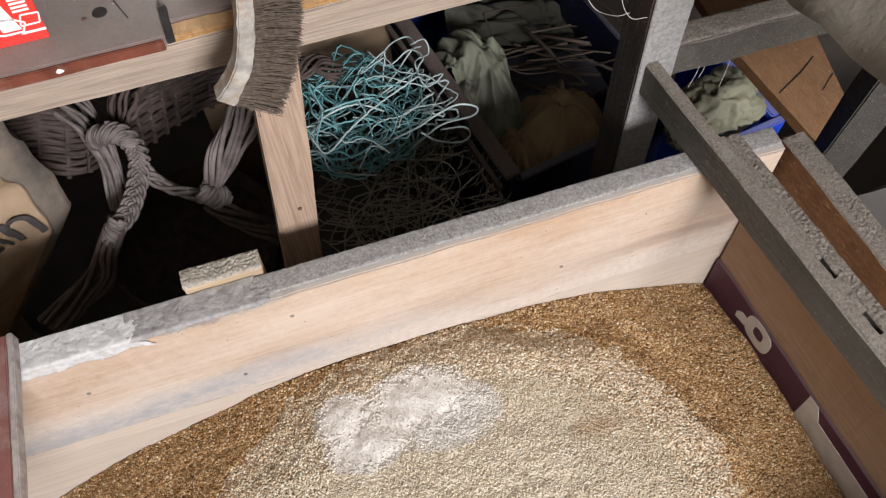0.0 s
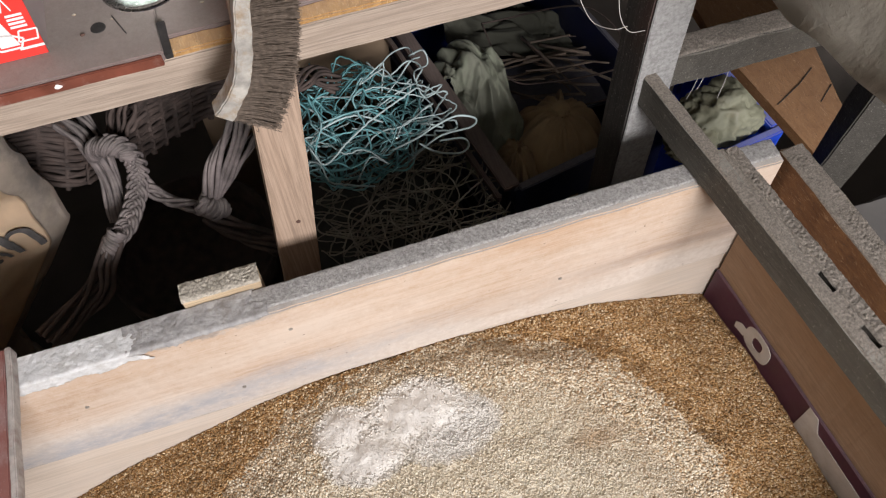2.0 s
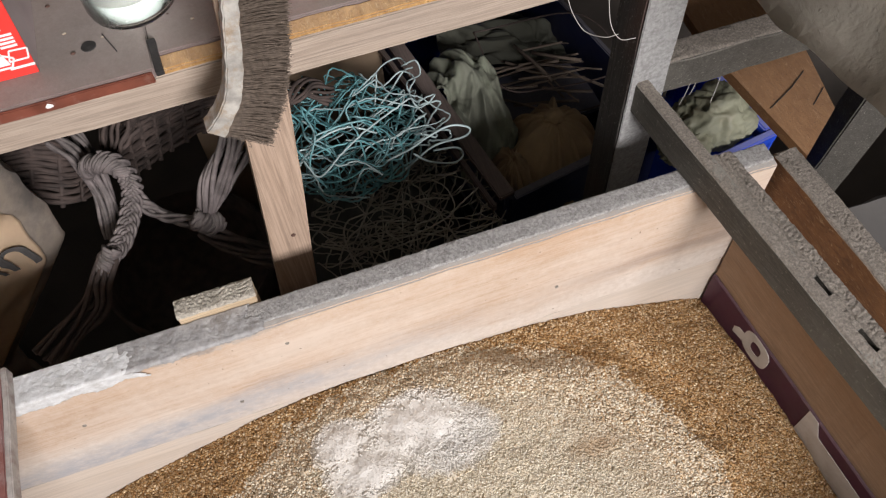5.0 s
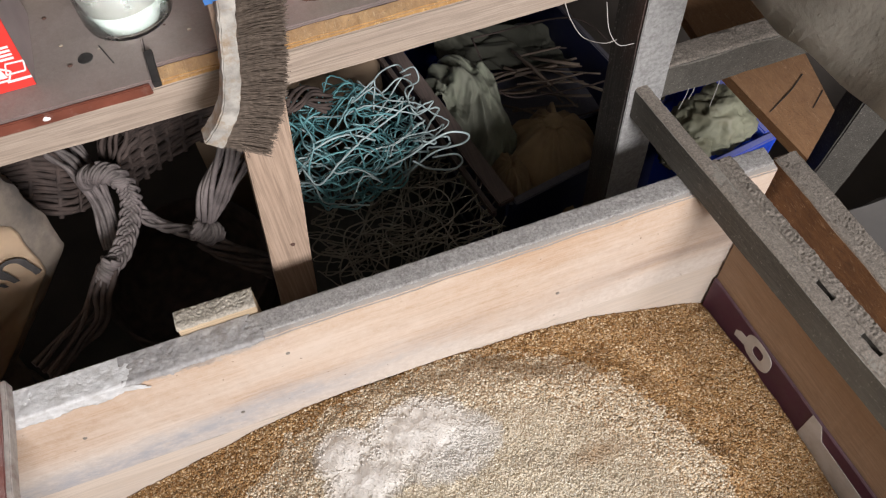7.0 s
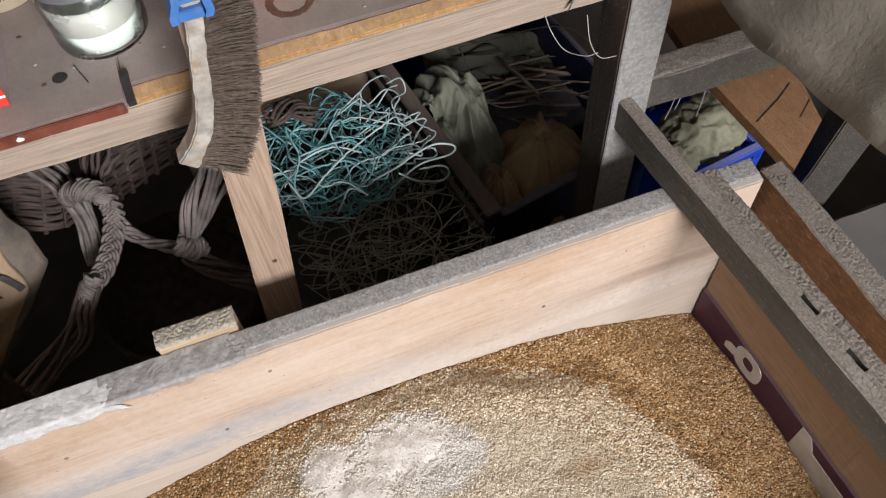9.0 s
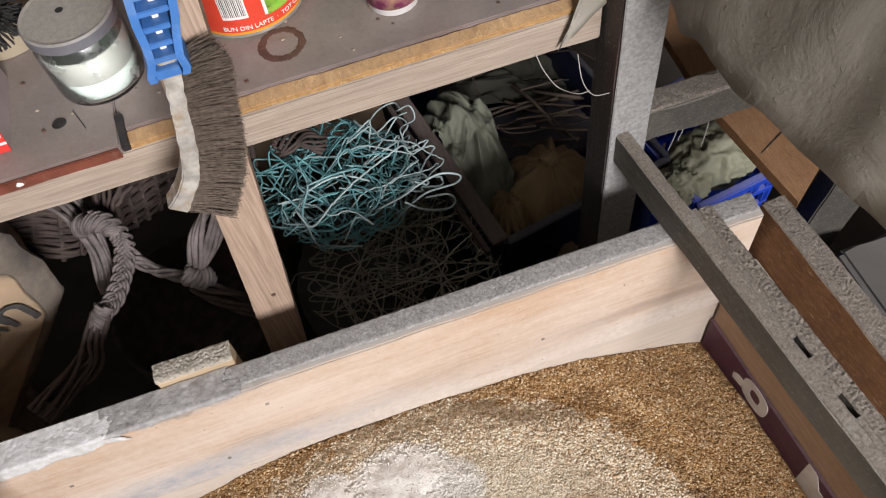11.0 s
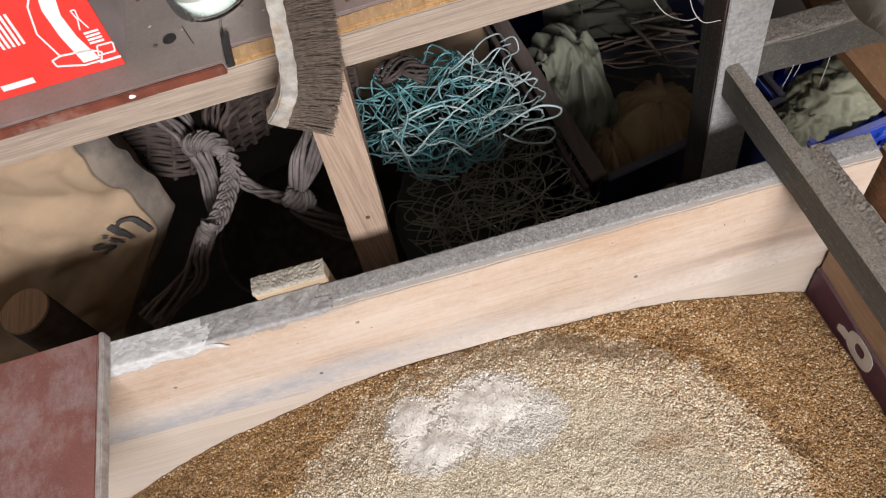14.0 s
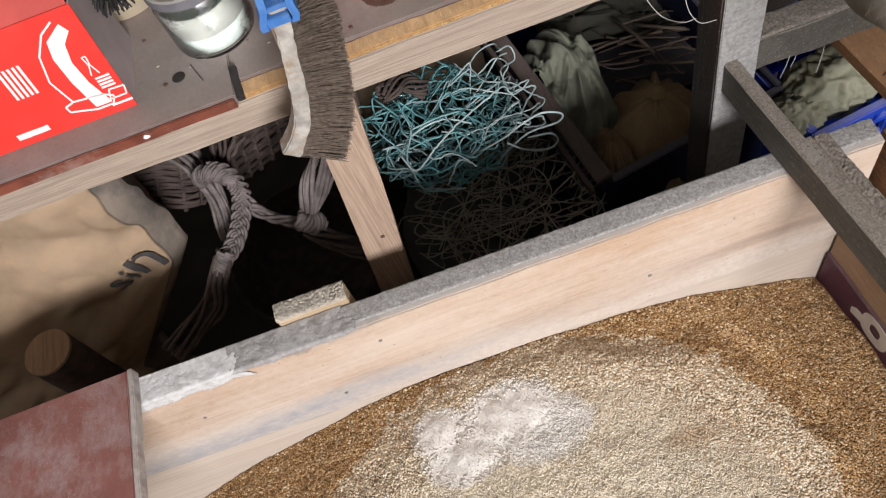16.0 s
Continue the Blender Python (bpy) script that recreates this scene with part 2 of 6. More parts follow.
def grain_material(name, island):
    """Crushed feed grain: golden brown husk at the rim, paler meal in the middle, a heap of white flour on it."""
    n = Nodes(name, 0.9)
    x, y, z = n.xyz()
    big = n.math("SUBTRACT", n.noise(11, 6, rough=0.68), 0.5)
    mid = n.math("SUBTRACT", n.noise(55, 5, rough=0.72), 0.5)
    wob = n.math("ADD", n.math("MULTIPLY", big, 0.26), n.math("MULTIPLY", mid, 0.28))

    def away(cx, cy, rx, ry):
        dx = n.math("MULTIPLY", n.math("SUBTRACT", x, cx), 1 / rx)
        dy = n.math("MULTIPLY", n.math("SUBTRACT", y, cy), 1 / ry)
        return n.math("SQRT", n.math("ADD", n.math("MULTIPLY", dx, dx), n.math("MULTIPLY", dy, dy)))

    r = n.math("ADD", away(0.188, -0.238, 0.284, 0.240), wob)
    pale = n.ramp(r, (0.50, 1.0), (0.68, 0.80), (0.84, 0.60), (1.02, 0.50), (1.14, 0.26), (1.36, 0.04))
    if island:
        k = n.island()
        other = n.math("FRACT", n.math("MULTIPLY", k, 37.7))
        husk = n.ramp(k, (0.0, (0.25, 0.128, 0.048)), (0.30, (0.39, 0.225, 0.095)), (0.82, (0.52, 0.335, 0.16)), (1.0, (0.78, 0.62, 0.40)))
        meal = n.ramp(k, (0.0, (0.52, 0.43, 0.30)), (0.25, (0.70, 0.615, 0.47)), (0.7, (0.81, 0.74, 0.60)), (1.0, (0.91, 0.86, 0.75)))
        pale = n.ramp(n.math("ADD", pale, n.math("MULTIPLY", n.math("SUBTRACT", other, 0.5), 0.65)), (0.12, 0.0), (0.88, 1.0))
    else:
        k = n.noise(420, 5, rough=0.8)
        husk = n.ramp(k, (0.3, (0.17, 0.085, 0.03)), (0.7, (0.36, 0.215, 0.09)))
        meal = n.ramp(k, (0.3, (0.58, 0.49, 0.36)), (0.7, (0.81, 0.74, 0.61)))
    # husk darkens to the right: coarser bran plus shade mixed into the colour
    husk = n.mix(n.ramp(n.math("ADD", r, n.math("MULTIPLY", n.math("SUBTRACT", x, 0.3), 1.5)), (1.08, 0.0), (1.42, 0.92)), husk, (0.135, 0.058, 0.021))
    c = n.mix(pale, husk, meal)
    # two drifts of rusty bran: a far-side arc with painted shading, a smudge in the pale meal
    arc = n.math("ADD", away(0.22, -0.25, 0.270, 0.240), n.math("MULTIPLY", wob, 0.5))
    side = n.ramp(n.math("ADD", x, n.math("MULTIPLY", big, 0.12)), (0.24, 0.0), (0.34, 1.0))
    rust = n.math("MULTIPLY", n.ramp(arc, (1.00, 0.0), (1.08, 0.78), (1.16, 0.62), (1.28, 0.0)), side)
    c = n.mix(rust, c, (0.30, 0.150, 0.052))
    smudge = n.math("ADD", away(0.350, -0.158, 0.040, 0.016), n.math("MULTIPLY", wob, 1.6))
    c = n.mix(n.ramp(smudge, (0.3, 0.55), (1.1, 0.0)), c, (0.40, 0.255, 0.13))
    # white flour in three tipped handfuls that run together
    f = n.math("MINIMUM", n.math("MINIMUM", away(0.104, -0.070, 0.036, 0.030), away(0.178, -0.078, 0.062, 0.040)), n.math("MINIMUM", away(0.120, -0.106, 0.050, 0.030), n.math("ADD", away(0.205, -0.100, 0.085, 0.050), 0.25)))
    f = n.math("ADD", f, n.math("ADD", n.math("MULTIPLY", big, 0.7), n.math("MULTIPLY", mid, 0.55)))
    flour = n.ramp(f, (0.30, 0.92), (0.85, 0.76), (1.12, 0.36), (1.9, 0.0))
    c = n.mix(flour, c, n.mix(n.noise(300, 4), (0.69, 0.66, 0.615), (0.79, 0.77, 0.74)))
    n.color(c)
    n.b.inputs["Specular IOR Level"].default_value = 0.12
    n.bump(n.math("ADD", n.noise(800, 4, rough=0.75), n.noise(300, 4)), 0.6, 0.0013)
    return n.m


M = {
    "spruce": board_face(),
    "lime": plain("flaking_lime_plaster", (0.68, 0.68, 0.675), 0.95, vary=0.14, scale=120, dirt=(0.42, 0.40, 0.37), dirt_amount=0.6, bump=0.9),
    "mortar": plain("grey_mortar_crust", (0.37, 0.36, 0.355), 0.95, vary=0.3, scale=110, dirt=(0.20, 0.175, 0.15), dirt_amount=0.7, bump=1.0),
    "sawdust": plain("pale_sawdust", (0.55, 0.50, 0.42), 0.95, vary=0.3, scale=400, dirt=(0.30, 0.26, 0.20), dirt_amount=0.5, bump=1.0),
    "offcut": wood("sawn_offcut", (0.66, 0.52, 0.36), (0.55, 0.41, 0.26), "x", 0.95),
    "lower_board": wood("raw_lower_board", (0.70, 0.61, 0.52), (0.62, 0.52, 0.425), "x", 0.8, grain=0.45, stain=(0.46, 0.45, 0.44), stain_amount=0.45),
    "side_board": wood("tan_side_board", (0.46, 0.315, 0.215), (0.35, 0.225, 0.14), "y", 1.0, grain=0.7, stain=(0.30, 0.17, 0.09), stain_amount=0.4, flecks=0.35),
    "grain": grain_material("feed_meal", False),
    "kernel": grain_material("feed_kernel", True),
    "rail": wood("weathered_spruce_rail", (0.50, 0.41, 0.33), (0.37, 0.29, 0.225), "x", 0.5, stain=(0.30, 0.24, 0.20), stain_amount=0.3),
    "post": wood("spruce_post", (0.50, 0.375, 0.285), (0.375, 0.265, 0.19), "z", 0.5),
    "chipboard": fibrous("orange_chipboard_edge", (0.56, 0.33, 0.125), (0.36, 0.185, 0.06), (0.66, 0.47, 0.24), 0.25),
    "dark_wood": wood("dark_grey_painted_wood", (0.125, 0.114, 0.096), (0.062, 0.056, 0.047), "y", 0.55, stain=(0.18, 0.165, 0.137), stain_amount=0.7, flecks=0.4),
    "brown_board": fibrous("rusty_brown_board", (0.25, 0.115, 0.042), (0.13, 0.055, 0.02), (0.44, 0.28, 0.15), 0.6),
    "brush_back": plain("chipped_pale_wood", (0.36, 0.34, 0.305), 0.8, vary=0.35, scale=90, dirt=(0.26, 0.17, 0.085), dirt_amount=0.8, bump=0.5),
    "dust_grey": plain("grey_flour_dust", (0.42, 0.405, 0.39), 0.95, vary=0.3, scale=420, dirt=(0.20, 0.185, 0.17), dirt_amount=0.7, bump=0.9),
    "dust": plain("settled_flour_dust", (0.30, 0.262, 0.222), 0.95, vary=0.35, scale=500, dirt=(0.13, 0.11, 0.092), dirt_amount=0.65, bump=0.9),
    "dust_coat": plain("caked_pale_dust", (0.36, 0.355, 0.345), 0.95, vary=0.25, scale=260, dirt=(0.22, 0.21, 0.20), dirt_amount=0.6, bump=0.8),
    "old_paint": wood("flaking_dark_paint", (0.10, 0.088, 0.08), (0.045, 0.038, 0.034), "z", 0.6, stain=(0.16, 0.07, 0.05), stain_amount=0.5, flecks=0.7),
    "ply": fibrous("orange_chipboard", (0.33, 0.165, 0.065), (0.23, 0.105, 0.038), (0.42, 0.25, 0.13), 0.1),
    "top": plain("grey_brown_laminate", (0.205, 0.16, 0.15), 0.55, vary=0.24, scale=22, dust=0.35, dirt=(0.15, 0.10, 0.088), dirt_amount=0.6, bump=0.2),
    "top_edge": plain("dark_red_painted_edge", (0.17, 0.052, 0.032), 0.45, vary=0.3, scale=40, dirt=(0.36, 0.27, 0.23), dirt_amount=0.6),
    "red_plate": scuffed(),
    "plate_edge": plain("worn_plate_edge", (0.44, 0.40, 0.37), 0.8, vary=0.25, scale=90, dirt=(0.25, 0.16, 0.14), dirt_amount=0.6),
    "purple": plain("purple_print", (0.075, 0.022, 0.045), 0.5, vary=0.2, scale=30, dust=0.2),
    "white_print": plain("white_print", (0.58, 0.54, 0.50), 0.6, vary=0.1, scale=40, dirt=(0.36, 0.28, 0.2)),
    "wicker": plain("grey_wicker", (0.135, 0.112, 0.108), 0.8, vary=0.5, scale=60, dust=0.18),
    # darker cane for walls and handle tail, their shade put into the colour
    "wicker_dark": plain("shaded_brown_wicker", (0.066, 0.047, 0.040), 0.85, vary=0.5, scale=60),
    "twine": plain("teal_baler_twine", (0.145, 0.36, 0.38), 0.65, vary=0.3, scale=25, dirt=(0.42, 0.53, 0.54), dirt_amount=0.7),
    "twine_pale": plain("pale_baler_twine", (0.42, 0.52, 0.52), 0.7, vary=0.25, scale=40),
    "twine_dull": plain("dull_brown_twine", (0.28, 0.255, 0.205), 0.8, vary=0.3, scale=25),
    "paper": plain("brown_paper", (0.70, 0.53, 0.36), 0.75, vary=0.12, scale=10, dirt=(0.40, 0.27, 0.16), dirt_amount=0.35, bump=0.2),
    # grey print, also toned down for the shade on the sack's side
    "paper_side": plain("shaded_grey_print", (0.43, 0.36, 0.295), 0.8, vary=0.25, scale=22, dirt=(0.17, 0.155, 0.15), dirt_amount=0.7),
    "ink": plain("black_ink", (0.055, 0.05, 0.048), 0.8, vary=0.3, scale=120),
    "log": wood("cut_log_end", (0.36, 0.245, 0.165), (0.25, 0.16, 0.10), "y"),
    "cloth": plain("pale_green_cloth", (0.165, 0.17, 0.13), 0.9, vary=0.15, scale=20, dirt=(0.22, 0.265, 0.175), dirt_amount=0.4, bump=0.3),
    "sacking": plain("brown_sacking", (0.33, 0.235, 0.13), 0.95, vary=0.25, scale=18, bump=0.35),
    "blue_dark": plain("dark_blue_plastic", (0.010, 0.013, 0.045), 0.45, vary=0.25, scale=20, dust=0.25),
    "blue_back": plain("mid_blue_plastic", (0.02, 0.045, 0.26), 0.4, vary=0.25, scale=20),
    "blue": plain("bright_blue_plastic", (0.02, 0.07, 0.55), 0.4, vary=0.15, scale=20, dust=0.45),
    "slat": wood("dark_brown_slat", (0.145, 0.095, 0.085), (0.08, 0.052, 0.046), "y", 0.15),
    "steel": plain("dull_steel", (0.38, 0.35, 0.31), 0.5, 0.55, vary=0.25, scale=60, dirt=(0.55, 0.50, 0.42), dirt_amount=0.6),
    "bristle": plain("steel_wire_bristle", (0.16, 0.125, 0.098), 0.55, 0.15, vary=0.4, scale=300),
    "blue_grip": plain("blue_handle_plastic", (0.05, 0.165, 0.44), 0.5, vary=0.15, scale=40, dirt=(0.22, 0.30, 0.42), dirt_amount=0.5),
    "red_card": plain("red_card", (0.72, 0.035, 0.025), 0.45, vary=0.06, scale=20),
    "white_card": plain("white_card_print", (0.80, 0.76, 0.74), 0.5, vary=0.04),
    "grey_card": plain("grey_card", (0.36, 0.30, 0.29), 0.7, vary=0.12),
    "lid": plain("dusty_grey_lid", (0.15, 0.15, 0.165), 0.45, vary=0.2, dust=1.0),
    "liquid": plain("milky_lime_wash", (0.37, 0.42, 0.385), 0.6, vary=0.06),
    "cardboard": plain("brown_cardboard", (0.24, 0.17, 0.11), 0.85, vary=0.12, scale=15),
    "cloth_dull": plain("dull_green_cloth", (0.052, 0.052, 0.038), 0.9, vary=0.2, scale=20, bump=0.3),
    "bag_film": plain("pale_bag_plastic", (0.27, 0.27, 0.19), 0.6, vary=0.15, scale=25, dirt=(0.30, 0.26, 0.17), dirt_amount=0.5),
    "stick_dark": plain("shaded_twine_core", (0.05, 0.05, 0.045), 0.9, vary=0.3, scale=60),
    "stick": plain("dry_stick", (0.17, 0.13, 0.10), 0.8, vary=0.3, scale=30),
    "red_faded": plain("faded_red_card", (0.58, 0.10, 0.085), 0.6, vary=0.1, scale=20),
    "film_dirt": plain("dried_lime_film", (0.20, 0.205, 0.185), 0.5, vary=0.2, scale=40),
    "rust": plain("rust_stain", (0.11, 0.06, 0.045), 0.7, vary=0.3, scale=80),
    "concrete": plain("rough_concrete", (0.13, 0.122, 0.115), 0.9, vary=0.2, scale=8, dirt=(0.11, 0.10, 0.09), bump=0.5),
    "plaster": plain("grey_plaster", (0.46, 0.445, 0.415), 0.9, vary=0.2, scale=5, dirt=(0.32, 0.30, 0.27), bump=0.4),
    "earth": plain("dark_earth_floor", (0.06, 0.05, 0.042), 0.95, vary=0.3, scale=12, bump=0.5),
    "thread": plain("white_thread", (0.46, 0.44, 0.41), 0.7),
    "tin_red": plain("tin_red_label", (0.66, 0.06, 0.03), 0.35, vary=0.05),
    "tin_green": plain("tin_green_label", (0.12, 0.34, 0.03), 0.35, vary=0.6, scale=90, dirt=(0.45, 0.55, 0.10), dirt_amount=0.6),
    "tin_yellow": plain("tin_orange_band", (0.75, 0.30, 0.03), 0.35, vary=0.08),
    "white_plastic": plain("white_plastic", (0.75, 0.72, 0.70), 0.4, vary=0.05),
    "berry": plain("berry_print", (0.26, 0.04, 0.13), 0.4, vary=0.5, scale=120, dirt=(0.55, 0.42, 0.20), dirt_amount=0.7),
    "beige": plain("beige_plastic", (0.50, 0.42, 0.30), 0.6, vary=0.1, dust=0.3),
    "black_bristle": plain("black_brush_hair", (0.03, 0.028, 0.027), 0.6, vary=0.4, scale=200),
}
glass = Nodes("jar_glass", 0.06)
glass.b.inputs["Transmission Weight"].default_value = 1.0
glass.b.inputs["IOR"].default_value = 1.45
glass.b.inputs["Base Color"].default_value = (0.97, 0.99, 0.98, 1)
glass.rough(glass.ramp(glass.noise(60, 5), (0.4, 0.05), (0.7, 0.35)))
M["glass"] = glass.m


def film_material():
    """Cloudy builder's film, crinkled and dusty."""
    n = Nodes("cloudy_plastic_film", 0.35)
    c = n.mix(n.ramp(n.noise(7, 5), (0.3, 0.0), (0.7, 1.0)), (0.26, 0.24, 0.20), (0.39, 0.36, 0.305))
    c = n.mix(n.ramp(n.noise(70, 5, rough=0.75), (0.62, 0.0), (0.74, 0.55)), c, (0.70, 0.66, 0.60))
    n.color(c)
    n.b.inputs["Transmission Weight"].default_value = 0.12
    n.rough(n.ramp(n.noise(25, 4), (0.3, 0.28), (0.7, 0.6)))
    n.bump(n.math("ADD", n.noise(14, 8, (1, 1, 0.6), 0.6, 0.8), n.math("MULTIPLY", n.ramp(n.noise(120, 3), (0.62, 0.0), (0.75, 1.0)), 0.10)), 0.55, 0.008)
    return n.m


M["film"] = film_material()


# ---- builders ----
BASE = {}


def mesh_of(bm, name):
    me = bpy.data.meshes.new(name)
    bm.to_mesh(me)
    bm.free()
    return me


def thing(name, base, label, category, group=""):
    """An Empty at the base of a thing, whose parts are built in world metres."""
    ob = new(name)
    ob.location = base
    ob.empty_display_size = 0.05
    BASE[ob.name] = Vector(base)
    return tagged(ob, label, category, group)


def part(name, bm, material, parent=None, label="", smooth=False):
    """Links a bmesh, or mesh data, in world metres as one mesh under a thing or a part."""
    me = bm if isinstance(bm, bpy.types.Mesh) else mesh_of(bm, name)
    if material is not None:
        me.materials.append(M[material])
    if smooth:
        me.polygons.foreach_set("use_smooth", [True] * len(me.polygons))
    ob = new(name, me)
    if parent is not None:
        ob.parent = parent
        if parent.name in BASE:
            ob.matrix_parent_inverse = Matrix.Translation(-BASE[parent.name])
    return tagged(ob, label) if label else ob


def single(name, bm, material, base, label, category, group="", smooth=False, kind=""):
    """A thing of one mesh, with its origin at its base."""
    ob = part(name, bm, material, None, smooth=smooth)
    ob.data.transform(Matrix.Translation(-Vector(base)))
    ob.location = base
    BASE[ob.name] = Vector(base)
    return tagged(ob, label, category, group, kind)


def box(x0, x1, y0, y1, z0, z1, bevel=0.002, rough=0.0, cuts=0, seed=0, bm=None, segments=2):
    """A board with eased edges; rough: how far its skin wanders, in metres."""
    own = bmesh.new()
    bmesh.ops.create_cube(own, size=1.0)
    for v in own.verts:
        v.co = Vector((x0 if v.co.x < 0 else x1, y0 if v.co.y < 0 else y1, z0 if v.co.z < 0 else z1))
    if cuts:
        dims = Vector((abs(x1 - x0), abs(y1 - y0), abs(z1 - z0)))
        axis = max(range(3), key=lambda k: dims[k])
        edges = [e for e in own.edges if abs((e.verts[0].co - e.verts[1].co)[axis]) > dims[axis] * 0.9]
        bmesh.ops.subdivide_edges(own, edges=edges, cuts=cuts)
    if bevel:
        sharp = [e for e in own.edges if len(e.link_faces) == 2 and e.calc_face_angle(0) > 0.5]
        bmesh.ops.bevel(own, geom=sharp, offset=bevel, segments=segments, affect="EDGES", clamp_overlap=True)
    if rough:
        for v in own.verts:
            p = v.co * 21 + Vector((seed * 3.1, seed * 1.7, seed))
            v.co += Vector((noise.noise(p), noise.noise(p + Vector((9, 2, 5))), noise.noise(p + Vector((3, 7, 1))))) * rough
            p *= 6
            v.co += Vector((noise.noise(p), noise.noise(p + Vector((9, 2, 5))), noise.noise(p + Vector((3, 7, 1))))) * rough * 0.35
    if bm is None:
        return own
    me = mesh_of(own, "piece")
    bm.from_mesh(me)
    bpy.data.meshes.remove(me)
    return bm


def splayed(bm, by=0.08, at=0.0):
    """Turns a board that runs along y so that it leans outwards in x towards the front."""
    for v in bm.verts:
        v.co.x -= by * (v.co.y - at)
    return bm


def beam(a, b, width, depth, up=(0, 0, 1), bevel=0.002, rough=0.0, cuts=8, seed=0):
    """A squared beam whose axis runs from a to b."""
    a, b = Vector(a), Vector(b)
    axis = (b - a).normalized()
    side = axis.cross(Vector(up)).normalized()
    top = side.cross(axis).normalized()
    bm = box(-width / 2, width / 2, -depth / 2, depth / 2, 0, (b - a).length, bevel, rough, cuts, seed)
    m = Matrix((side, top, axis)).transposed().to_4x4()
    bm.transform(Matrix.Translation(a) @ m)
    bmesh.ops.recalc_face_normals(bm, faces=bm.faces)
    return bm


def lathe(profile, centre, steps=40, tilt=None):
    """A turned body from (radius, height) pairs."""
    bm = bmesh.new()
    rings = []
    for r, h in profile:
        if r < 1e-6:
            rings.append([bm.verts.new((0, 0, h))])
        else:
            rings.append([bm.verts.new((r * math.cos(2 * math.pi * k / steps), r * math.sin(2 * math.pi * k / steps), h)) for k in range(steps)])
    for lo, hi in zip(rings, rings[1:]):
        for k in range(steps):
            q = (k + 1) % steps
            if len(lo) == 1 and len(hi) > 1:
                bm.faces.new((lo[0], hi[q], hi[k]))
            elif len(hi) == 1 and len(lo) > 1:
                bm.faces.new((lo[k], lo[q], hi[0]))
            elif len(lo) > 1:
                bm.faces.new((lo[k], lo[q], hi[q], hi[k]))
    m = Matrix.Translation(centre)
    bm.transform(m @ tilt if tilt else m)
    bmesh.ops.recalc_face_normals(bm, faces=bm.faces)
    return bm


def spline(points, n):
    """Smooth points through a few knots (Catmull-Rom)."""
    p = [np.array(q, float) for q in points]
    p = [2 * p[0] - p[1]] + p + [2 * p[-1] - p[-2]]
    out = []
    spans = len(p) - 3
    for k in range(n):
        u = k / (n - 1) * spans
        i = min(int(u), spans - 1)
        u -= i
        a, b, c, d = p[i:i + 4]
        out.append(0.5 * (2 * b + (c - a) * u + (2 * a - 5 * b + 4 * c - d) * u * u + (3 * b - a - 3 * c + d) * u ** 3))
    return np.array(out)


class Tubes:
    """Many thin round strands gathered into one mesh."""

    def __init__(self):
        self.v, self.f = [], []

    def add(self, pts, r, sides=5, taper=None):
        pts = np.asarray(pts, float)
        n = len(pts)
        t = np.gradient(pts, axis=0)
        t /= np.linalg.norm(t, axis=1)[:, None] + 1e-9
        ref = np.array([0.31, 0.17, 0.93])
        s = np.cross(t, ref)
        s /= np.linalg.norm(s, axis=1)[:, None] + 1e-9
        w = np.cross(t, s)
        start = len(self.v)
        rad = np.full(n, r) if taper is None else r * np.asarray(taper)
        for i in range(n):
            for k in range(sides):
                a = 2 * math.pi * k / sides
                self.v.append(tuple(pts[i] + rad[i] * (math.cos(a) * s[i] + math.sin(a) * w[i])))
        for i in range(n - 1):
            for k in range(sides):
                q = (k + 1) % sides
                self.f.append((start + i * sides + k, start + i * sides + q, start + (i + 1) * sides + q, start + (i + 1) * sides + k))
        self.f.append(tuple(start + k for k in range(sides))[::-1])
        self.f.append(tuple(start + (n - 1) * sides + k for k in range(sides)))

    def mesh(self, name):
        me = bpy.data.meshes.new(name)
        me.from_pydata(self.v, [], self.f)
        me.update()
        return me


def crumple(centre, size, seed, sub=4, creases=1.0, flat=0.0, sag=0.0):
    """A slumped cloth bundle with folds."""
    bm = bmesh.new()
    bmesh.ops.create_icosphere(bm, subdivisions=sub, radius=1.0)
    off = Vector((seed * 5.3, seed * 2.9, seed * 1.1))
    for v in bm.verts:
        p = v.co.copy()
        d = 1.0 + 0.22 * noise.noise(p * 1.3 + off)
        fold = abs(noise.noise(Vector((p.x * 2.6, p.y * 2.6, p.z * 1.1)) + off * 2 + Vector((0.9, 0.4, 0.2)) * noise.noise(p * 1.5 + off)))
        d += creases * (0.20 * (0.35 - fold) + 0.10 * (0.3 - abs(noise.noise(p * 4.5 + off + Vector((1, 1, 1)) * noise.noise(p * 2)))) + 0.06 * (0.25 - abs(noise.noise(p * 10 + off))))
        q = p * d
        if q.z < -0.2 - flat:
            q.z = -0.2 - flat + (q.z + 0.2 + flat) * 0.25
        v.co = Vector((q.x * size[0], q.y * size[1], q.z * size[2])) + Vector(centre)
    return bm


def prism(outline, thick, place):
    """A flat shape with an outline in x and y and some thickness, set by a matrix."""
    bm = bmesh.new()
    f = bm.faces.new([bm.verts.new((x, y, 0)) for x, y in outline])
    up = bmesh.ops.extrude_face_region(bm, geom=[f])
    for v in up["geom"]:
        if isinstance(v, bmesh.types.BMVert):
            v.co.z += thick
    bmesh.ops.recalc_face_normals(bm, faces=bm.faces)
    bm.transform(place)
    return bm


